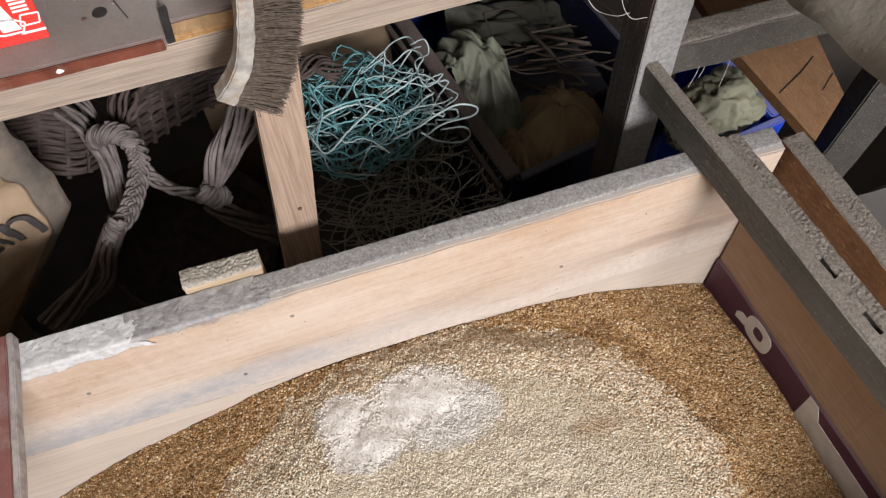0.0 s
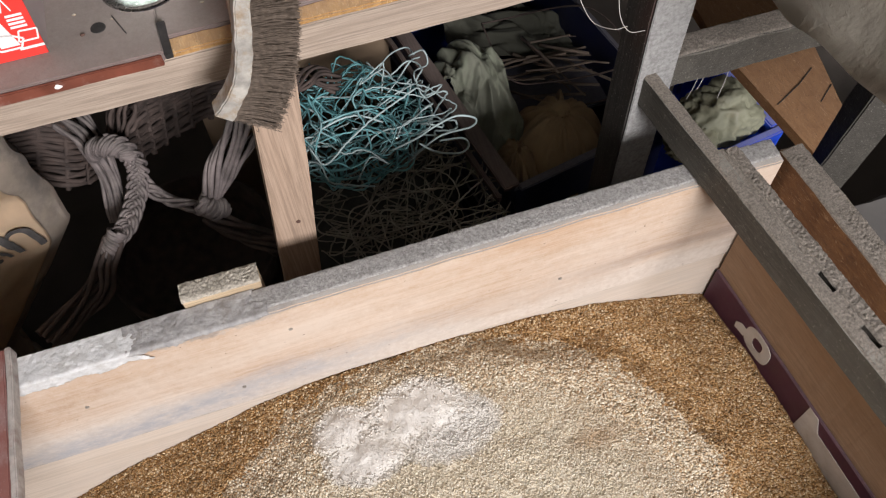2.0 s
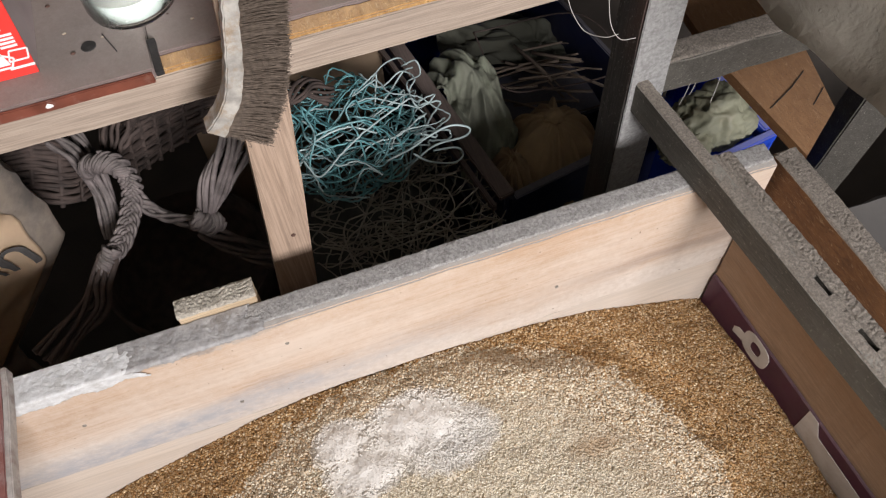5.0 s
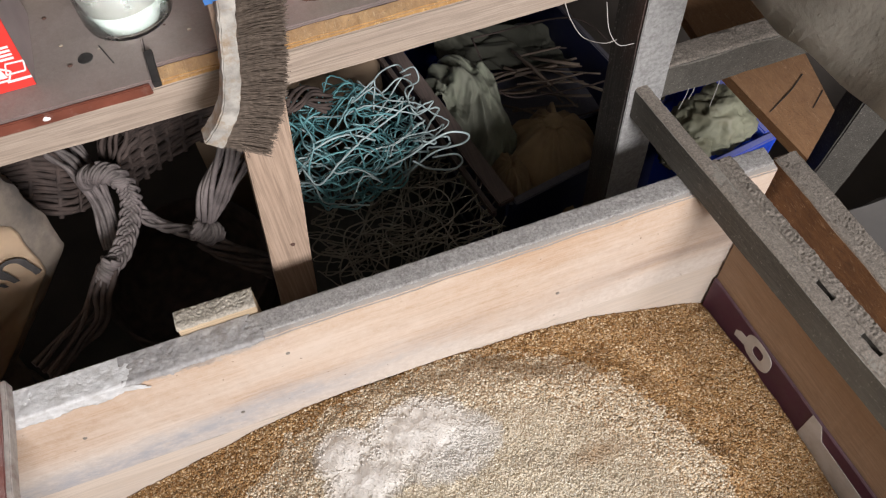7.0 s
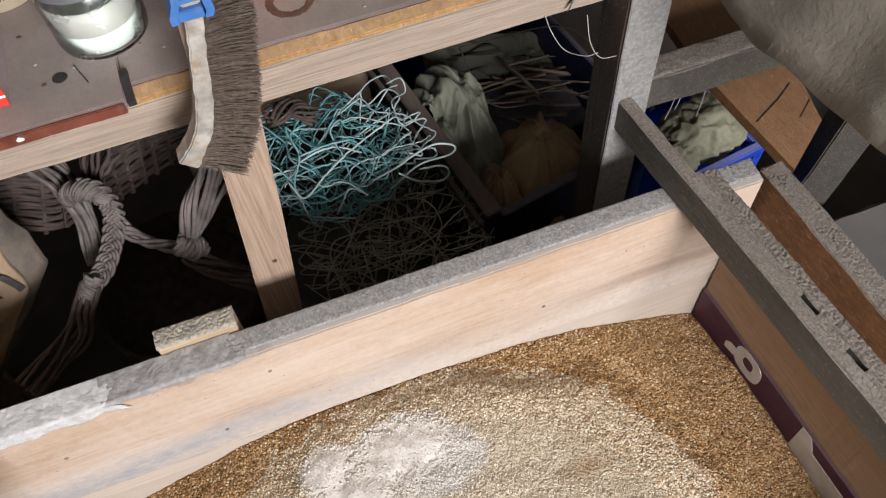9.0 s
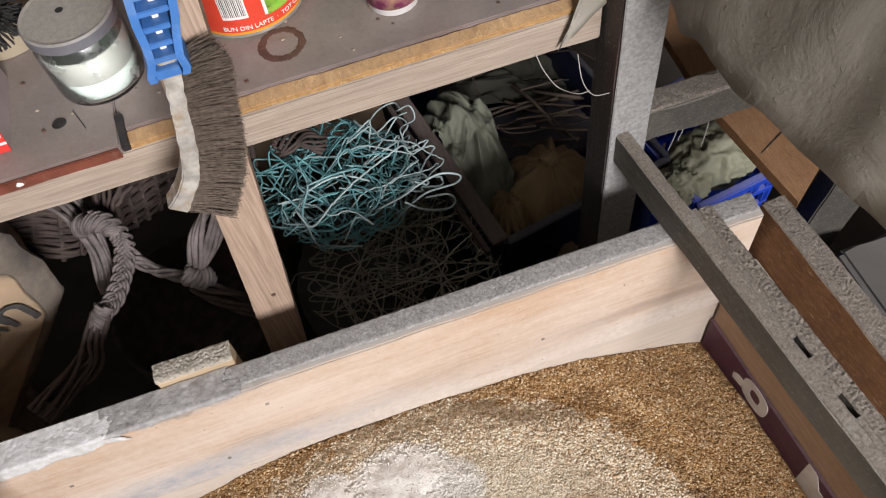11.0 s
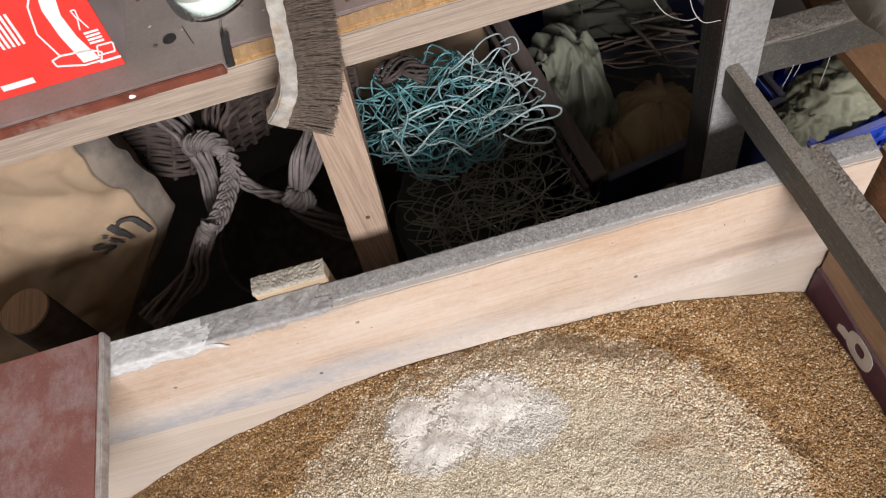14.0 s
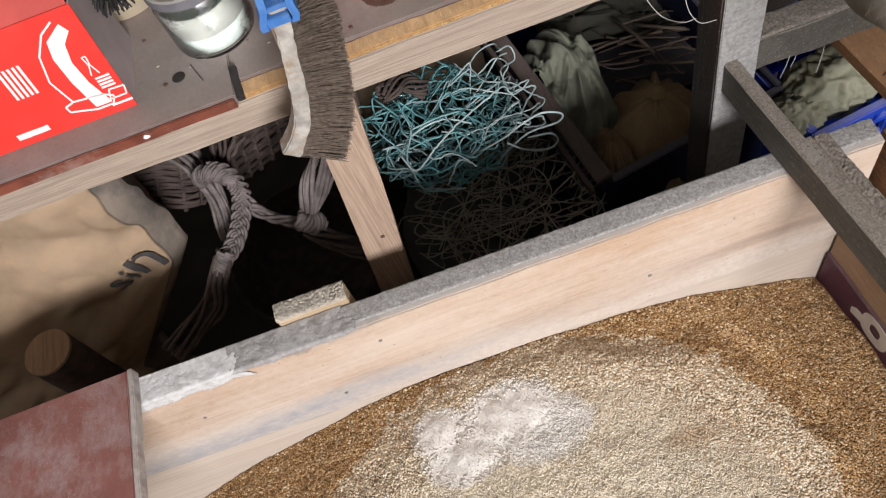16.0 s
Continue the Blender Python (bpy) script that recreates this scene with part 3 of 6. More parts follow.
def lettering(text, height, place, thick=0.0004, bend=None):
    """Mesh letters from the built-in font."""
    cu = bpy.data.curves.new("letters", "FONT")
    cu.body, cu.size, cu.extrude, cu.align_x = text, height, thick, "CENTER"
    ob = bpy.data.objects.new("letters", cu)
    scene.collection.objects.link(ob)
    bpy.context.view_layer.update()
    me = bpy.data.meshes.new_from_object(ob.evaluated_get(bpy.context.evaluated_depsgraph_get()))
    bpy.data.objects.remove(ob)
    bpy.data.curves.remove(cu)
    if bend:
        for v in me.vertices:
            v.co = bend(v.co)
    me.transform(place)
    return me


# ---- room ----
def room():
    x0, x1, y0, y1, top = -1.5, 1.55, -2.05, 1.05, 2.55
    t = 0.2
    tagged(part("floor", box(x0 - t, x1 + t, y0 - t, y1 + t, FLOOR - 0.1, FLOOR, 0), "earth"), "dark trodden earth floor in deep shade", "floor", kind="structure")
    tagged(part("ceiling", box(x0 - t, x1 + t, y0 - t, y1 + t, top, top + 0.15, 0), "plaster"), "grey ceiling over the shed", "ceiling", kind="structure")
    tagged(part("wall_north", box(x0 - t, x1 + t, y1, y1 + t, FLOOR, top, 0), "concrete"), "rough grey wall behind the workbench", "wall", kind="structure")
    tagged(part("wall_west", box(x0 - t, x0, y0, y1, FLOOR, top, 0), "plaster"), "grey plastered shed wall", "wall", kind="structure")
    tagged(part("wall_east", box(x1, x1 + t, y0, y1, FLOOR, top, 0), "concrete"), "rough grey concrete shed wall", "wall", kind="structure")
    wx0, wx1, wz0, wz1 = -0.06, 1.06, 1.55, 2.19
    bm = box(x0 - t, wx0, y0 - t, y0, FLOOR, top, 0)
    box(wx1, x1 + t, y0 - t, y0, FLOOR, top, 0, bm=bm)
    box(wx0, wx1, y0 - t, y0, FLOOR, wz0, 0, bm=bm)
    box(wx0, wx1, y0 - t, y0, wz1, top, 0, bm=bm)
    tagged(part("wall_south", bm, "plaster"), "grey plastered wall with a window opening", "wall", kind="structure")
    fr = tagged(part("window_1", box(wx0, wx1, y0 - 0.16, y0 - 0.12, wz0, wz0 + 0.04, 0.003), "rail"), "wooden window in the shed wall", "window", kind="structure")
    for b in ((wx0, wx1, wz1 - 0.04, wz1), (wx0, wx0 + 0.04, wz0 + 0.04, wz1 - 0.04), (wx1 - 0.04, wx1, wz0 + 0.04, wz1 - 0.04)):
        part("window_frame", box(b[0], b[1], y0 - 0.16, y0 - 0.12, b[2], b[3], 0.003), "rail", fr)


room()


# ---- grain bin ----
FLOUR = ((0.104, -0.070, 0.036, 0.030), (0.178, -0.076, 0.058, 0.036), (0.118, -0.106, 0.046, 0.026))


def flour_near(x, y):
    """How far a place on the heap is from the tipped flour, in its own radii."""
    return min(math.hypot((x - a) / c, (y - b) / d) for a, b, c, d in FLOUR)


def meal_height(x, y):
    """Height of the heap of meal in the bin."""
    d = 0.22 - x
    z = 0.510 - (0.66 * max(d, 0) ** 2 + 0.70 * max(-d, 0) ** 1.85)
    z -= 0.9 * (y + 0.15) ** 2 if y > -0.15 else 0.25 * (y + 0.15) ** 2
    p = Vector((x, y, 0))
    r = math.hypot((x - 0.22) / 0.255, (y + 0.25) / 0.222) + 0.10 * noise.noise(p * 11) + 0.05 * noise.noise(p * 34)
    z -= 0.008 * math.exp(-((r - 1.16) / 0.10) ** 2) * min(1.0, max(0.0, (x - 0.12) / 0.15))
    z += 0.004 * math.exp(-((r - 0.96) / 0.10) ** 2)
    z -= 0.004 * math.exp(-((r - 0.62) / 0.12) ** 2) * (1 if x > 0.2 else 0.2)
    fl = flour_near(x, y)
    z += 0.005 * math.exp(-fl * fl)
    z += 0.005 * noise.noise(p * 9) + 0.0026 * noise.noise(p * 27) + 0.0018 * noise.noise(p * 70) + 0.0011 * noise.noise(p * 150)
    if fl < 1.5:
        lump = 0.0030 * noise.noise(p * 42 + Vector((4, 1, 2))) + 0.0026 * (0.3 - abs(noise.noise(p * 95))) + 0.0010 * noise.noise(p * 260)
        z += lump * min(1.0, (1.5 - fl) * 1.4)
    return z


BIN_L, BIN_R, BIN_F = -0.45, 0.587, -0.56


def grain_bin():
    bin_ = thing("grain_bin", (0.17, -0.27, FLOOR), "wooden feed bin of pale boards filled with crushed grain", "bin")
    bm = box(-0.48, 0.600, 0.0, 0.028, 0.484, 0.660, 0.0016, 0.0009, 120, 1)
    for v in bm.verts:
        # the upper front arris is worn round
        if v.co.y < 0.006 and v.co.z > 0.652:
            v.co.z -= 0.0022 + 0.0010 * noise.noise(v.co * 60)
            v.co.y += 0.0006 * noise.noise(v.co * 90)
    part("board", bm, "spruce", bin_, "pale planed board with a dusty grey top edge")
    part("board", box(-0.48, 0.600, 0.0015, 0.028, 0.300, 0.4835, 0.0015, 0.0008, 40, 2), "lower_board", bin_)
    part("board", box(-0.48, 0.600, 0.001, 0.028, FLOOR, 0.2995, 0.0015, 0.0008, 40, 3), "lower_board", bin_)
    part("side_board", splayed(box(BIN_R, 0.6115, BIN_F, -0.0005, 0.30, 0.572, 0.002, 0.0012, 50, 4)), "side_board", bin_, "tan side board with dust on its top edge")
    part("side_board", splayed(box(0.6120, 0.638, BIN_F, 0.02, FLOOR, 0.646, 0.002, 0.0016, 50, 5)), "brown_board", bin_, "rusty brown outer side board thick with dust")
    part("side_board", box(BIN_L - 0.025, BIN_L, BIN_F, -0.0005, FLOOR, 0.655, 0.002, 0.001, 30, 6), "lower_board", bin_)
    part("front_board", box(BIN_L - 0.025, 0.69, BIN_F - 0.028, BIN_F - 0.0005, FLOOR, 0.655, 0.002, 0.001, 30, 7), "lower_board", bin_)
    # printed strip along the foot of the side board
    strip = part("printed_strip", splayed(box(BIN_R - 0.004, BIN_R - 0.0003, BIN_F + 0.01, -0.0015, 0.33, 0.449, 0.001, 0.0004, 40, 8)), "purple", bin_, "dark purple printed strip with worn white lettering")
    flat_side = Matrix(((0, 0, -1, BIN_R - 0.0041), (1, 0, 0, 0), (0, 1, 0, 0), (0, 0, 0, 1)))

    def stroke(outline):
        part("letter_stroke", splayed(prism(outline, 0.0006, flat_side)), "white_print", strip)

    ring = [(math.copysign(abs(math.cos(a)) ** 0.7, math.cos(a)), math.copysign(abs(math.sin(a)) ** 0.7, math.sin(a))) for a in (2 * math.pi * k / 20 for k in range(20))]
    for k in range(20):
        (a, b), (c, d) = ring[k], ring[(k + 1) % 20]
        stroke([(-0.100 + 0.0225 * a, 0.4265 + 0.0215 * b), (-0.100 + 0.0225 * c, 0.4265 + 0.0215 * d), (-0.100 + 0.0085 * c, 0.4275 + 0.0095 * d), (-0.100 + 0.0085 * a, 0.4275 + 0.0095 * b)])
    stroke([(-0.0785, 0.412), (-0.0785, 0.428), (-0.068, 0.4265), (-0.061, 0.419), (-0.062, 0.408)])
    stroke([(-0.42, 0.36), (-0.42, 0.424), (-0.217, 0.428), (-0.206, 0.4485), (-0.191, 0.4485), (-0.191, 0.36)])
    # nail heads on the planed board
    for x, z in ((0.020, 0.5245), (-0.118, 0.585), (0.37, 0.55), (0.087, 0.618)):
        part("nail", lathe([(0.0, 0.0), (0.0022, 0.0), (0.0018, 0.0011), (0.0, 0.0013)], (x, -0.0002, z), 10, Matrix.Rotation(radians(90), 4, "X")), "steel", bin_)


grain_bin()


def smear(x0, x1, stop, reach0, thick, material, label, seed):
    """Old plaster stuck to the board's top edge and lapping over its face, flaked and ragged at its rim."""
    bm = bmesh.new()
    nx, ns = int((x1 - x0) / 0.0009), 60
    grid = {}
    for i in range(nx):
        x = x0 + (x1 - x0) * i / (nx - 1)
        for j in range(ns):
            d = 0.052 * j / (ns - 1)
            q = Vector((x * 60, d * 60, seed))
            h = thick * (1.0 + 0.55 * noise.noise(q * 1.1) + 0.45 * (0.3 - abs(noise.noise(q * 2.6))) + 0.22 * noise.noise(q * 7))
            h -= thick * 0.9 * max(0.0, noise.noise(q * 3.6 + Vector((3, 9, 1))) - 0.1)
            reach = 0.028 + reach0 + 0.006 * noise.noise(Vector((x * 45, seed, 0))) + 0.003 * noise.noise(Vector((x * 210, seed, 4)))
            end = stop + 0.020 * noise.noise(Vector((d * 55, 2, seed))) + 0.006 * noise.noise(Vector((d * 300, 2, seed))) - 0.25 * max(0, 0.020 - d)
            if d > reach or x > end or noise.noise(q * 2.2 + Vector((7, 0, 0))) > 0.70:
                continue
            h = max(h, 0.0002)
            co = (x, 0.028 - d, 0.6604 + h) if d < 0.028 else (x, -0.0007 - h, 0.6604 + h * 0.4 - (d - 0.028))
            grid[i, j] = bm.verts.new(co)
    for i in range(nx - 1):
        for j in range(ns - 1):
            k = [grid.get(q) for q in ((i, j), (i + 1, j), (i + 1, j + 1), (i, j + 1))]
            if all(k):
                bm.faces.new(k[::-1])
    bmesh.ops.recalc_face_normals(bm, faces=bm.faces)
    bmesh.ops.solidify(bm, geom=bm.faces[:], thickness=0.0007)
    part("lime_smear", bm, material, bpy.data.objects["grain_bin"], label, True)


smear(-0.165, -0.01, -0.040, 0.0150, 0.0011, "lime", "flaking white lime plaster", 3)
smear(-0.055, 0.11, 0.075, 0.0040, 0.0013, "mortar", "crumbly grey mortar crust", 8)


def meal():
    nx, ny = 330, 190
    xs, ys = np.linspace(BIN_L + 0.001, BIN_R + 0.044, nx), np.linspace(BIN_F + 0.001, 0.006, ny)
    high = np.array([[meal_height(x, y) for x in xs] for y in ys])
    v = [(x, y, high[j, i] - 0.0015) for j, y in enumerate(ys) for i, x in enumerate(xs)]
    f = [(j * nx + i, j * nx + i + 1, (j + 1) * nx + i + 1, (j + 1) * nx + i) for j in range(ny - 1) for i in range(nx - 1)]
    me = bpy.data.meshes.new("feed_meal")
    me.from_pydata(v, [], f)
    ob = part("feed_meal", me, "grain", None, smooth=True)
    tagged(ob, "golden brown crushed grain with pale flour heaped in a bin", "feed grain", kind="stuff")
    # single kernels, lying loose on the heap
    rng = np.random.default_rng(4)
    count = 220000
    y = rng.uniform(-0.36, 0.0, count)
    x = -0.30 + rng.random(count) * (BIN_R + 0.293 - 0.08 * y)
    fl = np.min([np.hypot((x - a) / c, (y - b) / d) for a, b, c, d in FLOUR], axis=0)
    r = np.hypot((x - 0.22) / 0.255, (y + 0.25) / 0.222)
    fine = fl < 0.95 + 0.22 * rng.normal(size=count)
    keep = ~(fine & (rng.random(count) < 0.62))
    x, y, r, fine = x[keep], y[keep], r[keep], fine[keep]
    count = len(x)
    gx, gy = (x - xs[0]) / (xs[1] - xs[0]), (y - ys[0]) / (ys[1] - ys[0])
    i, j = gx.astype(int), gy.astype(int)
    u, w = gx - i, gy - j
    z = high[j, i] * (1 - u) * (1 - w) + high[j, i + 1] * u * (1 - w) + high[j + 1, i] * (1 - u) * w + high[j + 1, i + 1] * u * w
    z += rng.uniform(-0.0016, 0.0004, count) - 0.0010 * fine
    a = np.where(fine, 0.0005, np.where(r < 0.80, 0.00080, 0.00125)) * rng.uniform(0.55, 1.45, count)
    size = np.stack([a * rng.uniform(1.0, 1.7, count), a, a * rng.uniform(0.35, 0.65, count)], 1)
    yaw, tip = rng.uniform(0, 6.28, count), rng.normal(0, 0.45, count)
    ex = np.stack([np.cos(yaw) * np.cos(tip), np.sin(yaw) * np.cos(tip), np.sin(tip)], 1)
    ey = np.stack([-np.sin(yaw), np.cos(yaw), np.zeros(count)], 1)
    ez = np.cross(ex, ey)
    octa = np.array([(1, 0, 0), (-1, 0, 0), (0, 1, 0), (0, -1, 0), (0, 0, 1), (0, 0, -1)], float)
    tri = np.array([(0, 2, 4), (2, 1, 4), (1, 3, 4), (3, 0, 4), (2, 0, 5), (1, 2, 5), (3, 1, 5), (0, 3, 5)])
    q = octa[None] * size[:, None]
    verts = q[..., :1] * ex[:, None] + q[..., 1:2] * ey[:, None] + q[..., 2:] * ez[:, None] + np.stack([x, y, z], 1)[:, None]
    faces = (tri[None] + (np.arange(count) * 6)[:, None, None]).reshape(-1)
    me = bpy.data.meshes.new("loose_kernels")
    me.vertices.add(count * 6)
    me.vertices.foreach_set("co", verts.reshape(-1))
    me.loops.add(len(faces))
    me.loops.foreach_set("vertex_index", faces.astype(np.int32))
    me.polygons.add(len(faces) // 3)
    me.polygons.foreach_set("loop_start", np.arange(0, len(faces), 3, dtype=np.int32))
    me.update(calc_edges=True)
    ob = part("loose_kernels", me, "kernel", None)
    tagged(ob, "loose golden kernels and husks of crushed grain", "feed grain", kind="stuff")


meal()

# ---- red plate, offcut ----
def red_plate():
    plate = thing("red_plate", (-0.26, -0.1, 0.662), "dusty dark red painted board lying over the bin's end", "board")
    m = Matrix.Translation((-0.148, 0.033, 0.668)) @ Matrix.Rotation(radians(-4.0), 4, "X") @ Matrix.Rotation(radians(1.5), 4, "Z")
    bm = box(-0.26, -0.004, -0.42, 0.0, -0.006, 0.006, 0.0012, 0.0005, 30, 3)
    bm.transform(m)
    part("panel", bm, "red_plate", plate)
    bm = box(-0.0038, 0.0015, -0.42, 0.001, -0.007, 0.0068, 0.001, 0.0008, 60, 5)
    bm.transform(m)
    part("edging", bm, "plate_edge", plate, "worn pale edging strip")


red_plate()
single("wood_cleat", box(0.003, 0.075, 0.0285, 0.0475, 0.600, 0.6725, 0.0008, 0.0010, 24, 11), "offcut", (0.037, 0.041, 0.600), "dusty sawn wooden cleat fixed behind the board's edge", "cleat")


# ---- workbench ----
def workbench():
    bench = thing("workbench", (0.1, 0.45, FLOOR), "wooden workbench with a dusty grey-brown top", "workbench")
    part("tabletop", box(-0.70, 0.062, 0.1425, 0.80, 0.8465, 0.857, 0.0012, 0.0004, 40, 21), "top", bench)
    part("tabletop", box(0.0625, 0.66, 0.158, 0.80, 0.8465, 0.8570, 0.0012, 0.0004, 40, 22), "top", bench)
    part("edge_band", box(-0.70, 0.060, 0.1395, 0.1422, 0.8445, 0.8555, 0.0008, 0.0007, 60, 23), "top_edge", bench, "dark red painted front edge, chipped")
    bm = box(0.064, 0.66, 0.1445, 0.1575, 0.8462, 0.8550, 0.0012, 0.0011, 90, 24)
    for v in bm.verts:
        if v.co.z > 0.8505:
            v.co.z -= 0.30 * (0.1575 - v.co.y) + 0.0012 * noise.noise(v.co * 70)
    part("edge_band", bm, "chipboard", bench, "raw orange chipboard edge, broken and splintered")
    part("rail", box(-0.70, 0.480, 0.144, 0.190, 0.8085, 0.8460, 0.0015, 0.0008, 70, 26), "rail", bench, "weathered sawn front rail")
    part("rail", box(-0.70, 0.66, 0.74, 0.78, 0.76, 0.8385, 0.0015, 0.0008, 20, 27), "rail", bench)
    for x in (-0.66, 0.62):
        for y in (0.70,):
            part("leg", box(x - 0.025, x + 0.025, y, y + 0.05, FLOOR, 0.8385, 0.002, 0.001, 12, 28), "post", bench)
    part("leg", box(-0.68, -0.63, 0.195, 0.245, FLOOR, 0.8385, 0.002, 0.001, 12, 29), "post", bench)


workbench()
single("wooden_post", beam((0.0738, 0.1165, FLOOR), (0.289, 0.1165, 2.54), 0.040, 0.046, (0, -1, 0), 0.0015, 0.0008, 60, 30), "post", (0.074, 0.117, FLOOR), "pale sawn wooden post leaning against the bench front", "post")
part("nail", lathe([(0.0, 0.0), (0.0024, 0.0), (0.0020, 0.0010), (0.0, 0.0012)], (0.1225, 0.0932, 0.652), 10, Matrix.Rotation(radians(90), 4, "X")), "rust", bpy.data.objects["wooden_post"])
single("grey_post", beam((0.5045, 0.1365, FLOOR), (0.5045, 0.1365, 2.54), 0.042, 0.046, (0, -1, 0), 0.0015, 0.001, 60, 31), "old_paint", (0.505, 0.136, FLOOR), "grey dusty square wooden post with flaking paint", "post")

part("dust_coat", box(0.4842, 0.5248, 0.1108, 0.1134, 0.50, 1.30, 0.0009, 0.0007, 220, 36), "dust_coat", bpy.data.objects["grey_post"], "pale flour dust caked on the front face")


def bar_line(y, off, z):
    """A point of the slotted bar, off metres in from its outer face."""
    return (0.5032 - 0.1156 * y + off, y, z)


def right_frame():
    single("crossbar", beam((0.526, 0.150, 0.666), (0.90, 0.150, 0.662), 0.030, 0.048, (0, 0, 1), 0.002, 0.0025, 30, 33), "dark_wood", (0.7, 0.15, 0.64), "dark rough wooden crossbar, dusty on top", "beam")
    bar = thing("slotted_bar", (0.51, -0.1, 0.655), "dark grey painted wooden bar thick with flour dust", "bar")
    part("bar", beam(bar_line(0.118, 0.007, 0.6835), bar_line(-0.75, 0.007, 0.6835), 0.014, 0.043, (0, 0, 1), 0.002, 0.0009, 80, 34), "dark_wood", bar)
    part("batten", beam(bar_line(0.006, 0.027, 0.683), bar_line(-0.75, 0.027, 0.683), 0.0135, 0.038, (0, 0, 1), 0.002, 0.0018, 80, 35), "dark_wood", bar, "dust-covered batten with cut slots")


right_frame()


def dust_layer(parent, a, b, width, height, seed, across=22, material="dust", bare=0.004):
    """Caked flour dust lying on a bar from a to b, uneven and broken at its rims."""
    a, b = Vector(a), Vector(b)
    axis = (b - a).normalized()
    side = axis.cross(Vector((0, 0, 1))).normalized()
    n = max(20, int((b - a).length / 0.0012))
    bm = bmesh.new()
    rows = []
    for i in range(n + 1):
        row = []
        for j in range(across + 1):
            u = j / across - 0.5
            p = a.lerp(b, i / n) + side * (u * width)
            q = Vector((p.x, p.y, seed))
            rim = 1 - (abs(2 * u)) ** 6
            h = 0.5 * height * (0.7 + 0.6 * noise.noise(q * 45) + 0.9 * (0.32 - abs(noise.noise(q * 330 + Vector((1, 1, 0)) * noise.noise(q * 90)))) + 1.0 * noise.noise(q * 620)) * rim + 0.0003
            h -= bare * max(0.0, noise.noise(q * 26) + 0.5 * noise.noise(q * 110) - 0.18)
            p = p + side * (0.0008 * noise.noise(q * 150))
            row.append(bm.verts.new(p + Vector((0, 0, max(h, -0.0025) if rim > 0.01 else -0.0012))))
        rows.append(row)
    for r0, r1 in zip(rows, rows[1:]):
        for k in range(across):
            bm.faces.new((r0[k], r0[k + 1], r1[k + 1], r1[k]))
    bmesh.ops.recalc_face_normals(bm, faces=bm.faces)
    if sum(f.normal.z for f in bm.faces) < 0:
        bmesh.ops.reverse_faces(bm, faces=bm.faces)
    ob = part("dust_layer", bm, material, parent, "caked pale flour dust", True)
    tagged(ob, kind="stuff")


OBS = bpy.data.objects
dust_layer(OBS["slotted_bar"], bar_line(0.114, 0.007, 0.7046), bar_line(-0.60, 0.007, 0.7046), 0.0132, 0.0020, 1, 12, bare=0.001)
dust_layer(OBS["slotted_bar"], bar_line(0.004, 0.027, 0.7016), bar_line(-0.60, 0.027, 0.7016), 0.0140, 0.0046, 2, 14, bare=0.0)
for k, (ya, yb) in enumerate(((0.006, -0.139), (-0.160, -0.195), (-0.217, -0.60))):
    part("filler", beam(bar_line(ya, 0.0170, 0.683), bar_line(yb, 0.0170, 0.683), 0.0062, 0.036, (0, 0, 1), 0.0008, 0.0006, 10, 40 + k), "dark_wood", OBS["slotted_bar"])
    dust_layer(OBS["slotted_bar"], bar_line(ya, 0.0170, 0.7011), bar_line(yb, 0.0170, 0.7011), 0.0076, 0.0030, 20 + k, 7, bare=0.0)
dust_layer(OBS["grain_bin"], (0.6236, 0.018, 0.6463), (0.665, -0.50, 0.6463), 0.0255, 0.0036, 3, bare=0.001)
dust_layer(OBS["wood_cleat"], (0.003, 0.0380, 0.6727), (0.0755, 0.0380, 0.6727), 0.0205, 0.0048, 7, material="sawdust", bare=0.0)
dust_layer(OBS["crossbar"], (0.53, 0.150, 0.6905), (0.88, 0.150, 0.6868), 0.028, 0.0022, 8)
dust_layer(OBS["grain_bin"], (-0.03, 0.0168, 0.6600), (0.598, 0.0168, 0.6602), 0.0222, 0.0016, 4, material="dust_grey", bare=0.0)


# ---- under the bench: wicker basket ----
def strands(points, count, radii, thick, twist=0.0, n=46, seed=0, flat=0.6):
    """A bundle of canes along a line; radii: the bundle's half width at each knot."""
    rng = np.random.default_rng(seed)
    line = spline(points, n)
    wide = np.interp(np.linspace(0, 1, n), np.linspace(0, 1, len(radii)), radii)
    t = np.gradient(line, axis=0)
    t /= np.linalg.norm(t, axis=1)[:, None]
    view = np.array([0.0, -0.62, 0.78])
    s = np.cross(t, view)
    s /= np.linalg.norm(s, axis=1)[:, None] + 1e-9
    w = np.cross(s, t)
    tubes = []
    for k in range(count):
        a0 = 2 * math.pi * k / count + rng.uniform(-0.2, 0.2)
        rr = rng.uniform(0.75, 1.05)
        ang = a0 + twist * np.linspace(0, 2 * math.pi, n)
        wob = 0.0012 * np.sin(np.linspace(0, rng.uniform(6, 14), n) + rng.uniform(0, 6))
        p = line + (np.cos(ang) * wide * rr + wob)[:, None] * s + (np.sin(ang) * wide * flat * rr)[:, None] * w
        tubes.append(Tubes())
        tubes[-1].add(p, thick * rng.uniform(0.8, 1.2), 6)
    return [t.mesh("cane") for t in tubes]


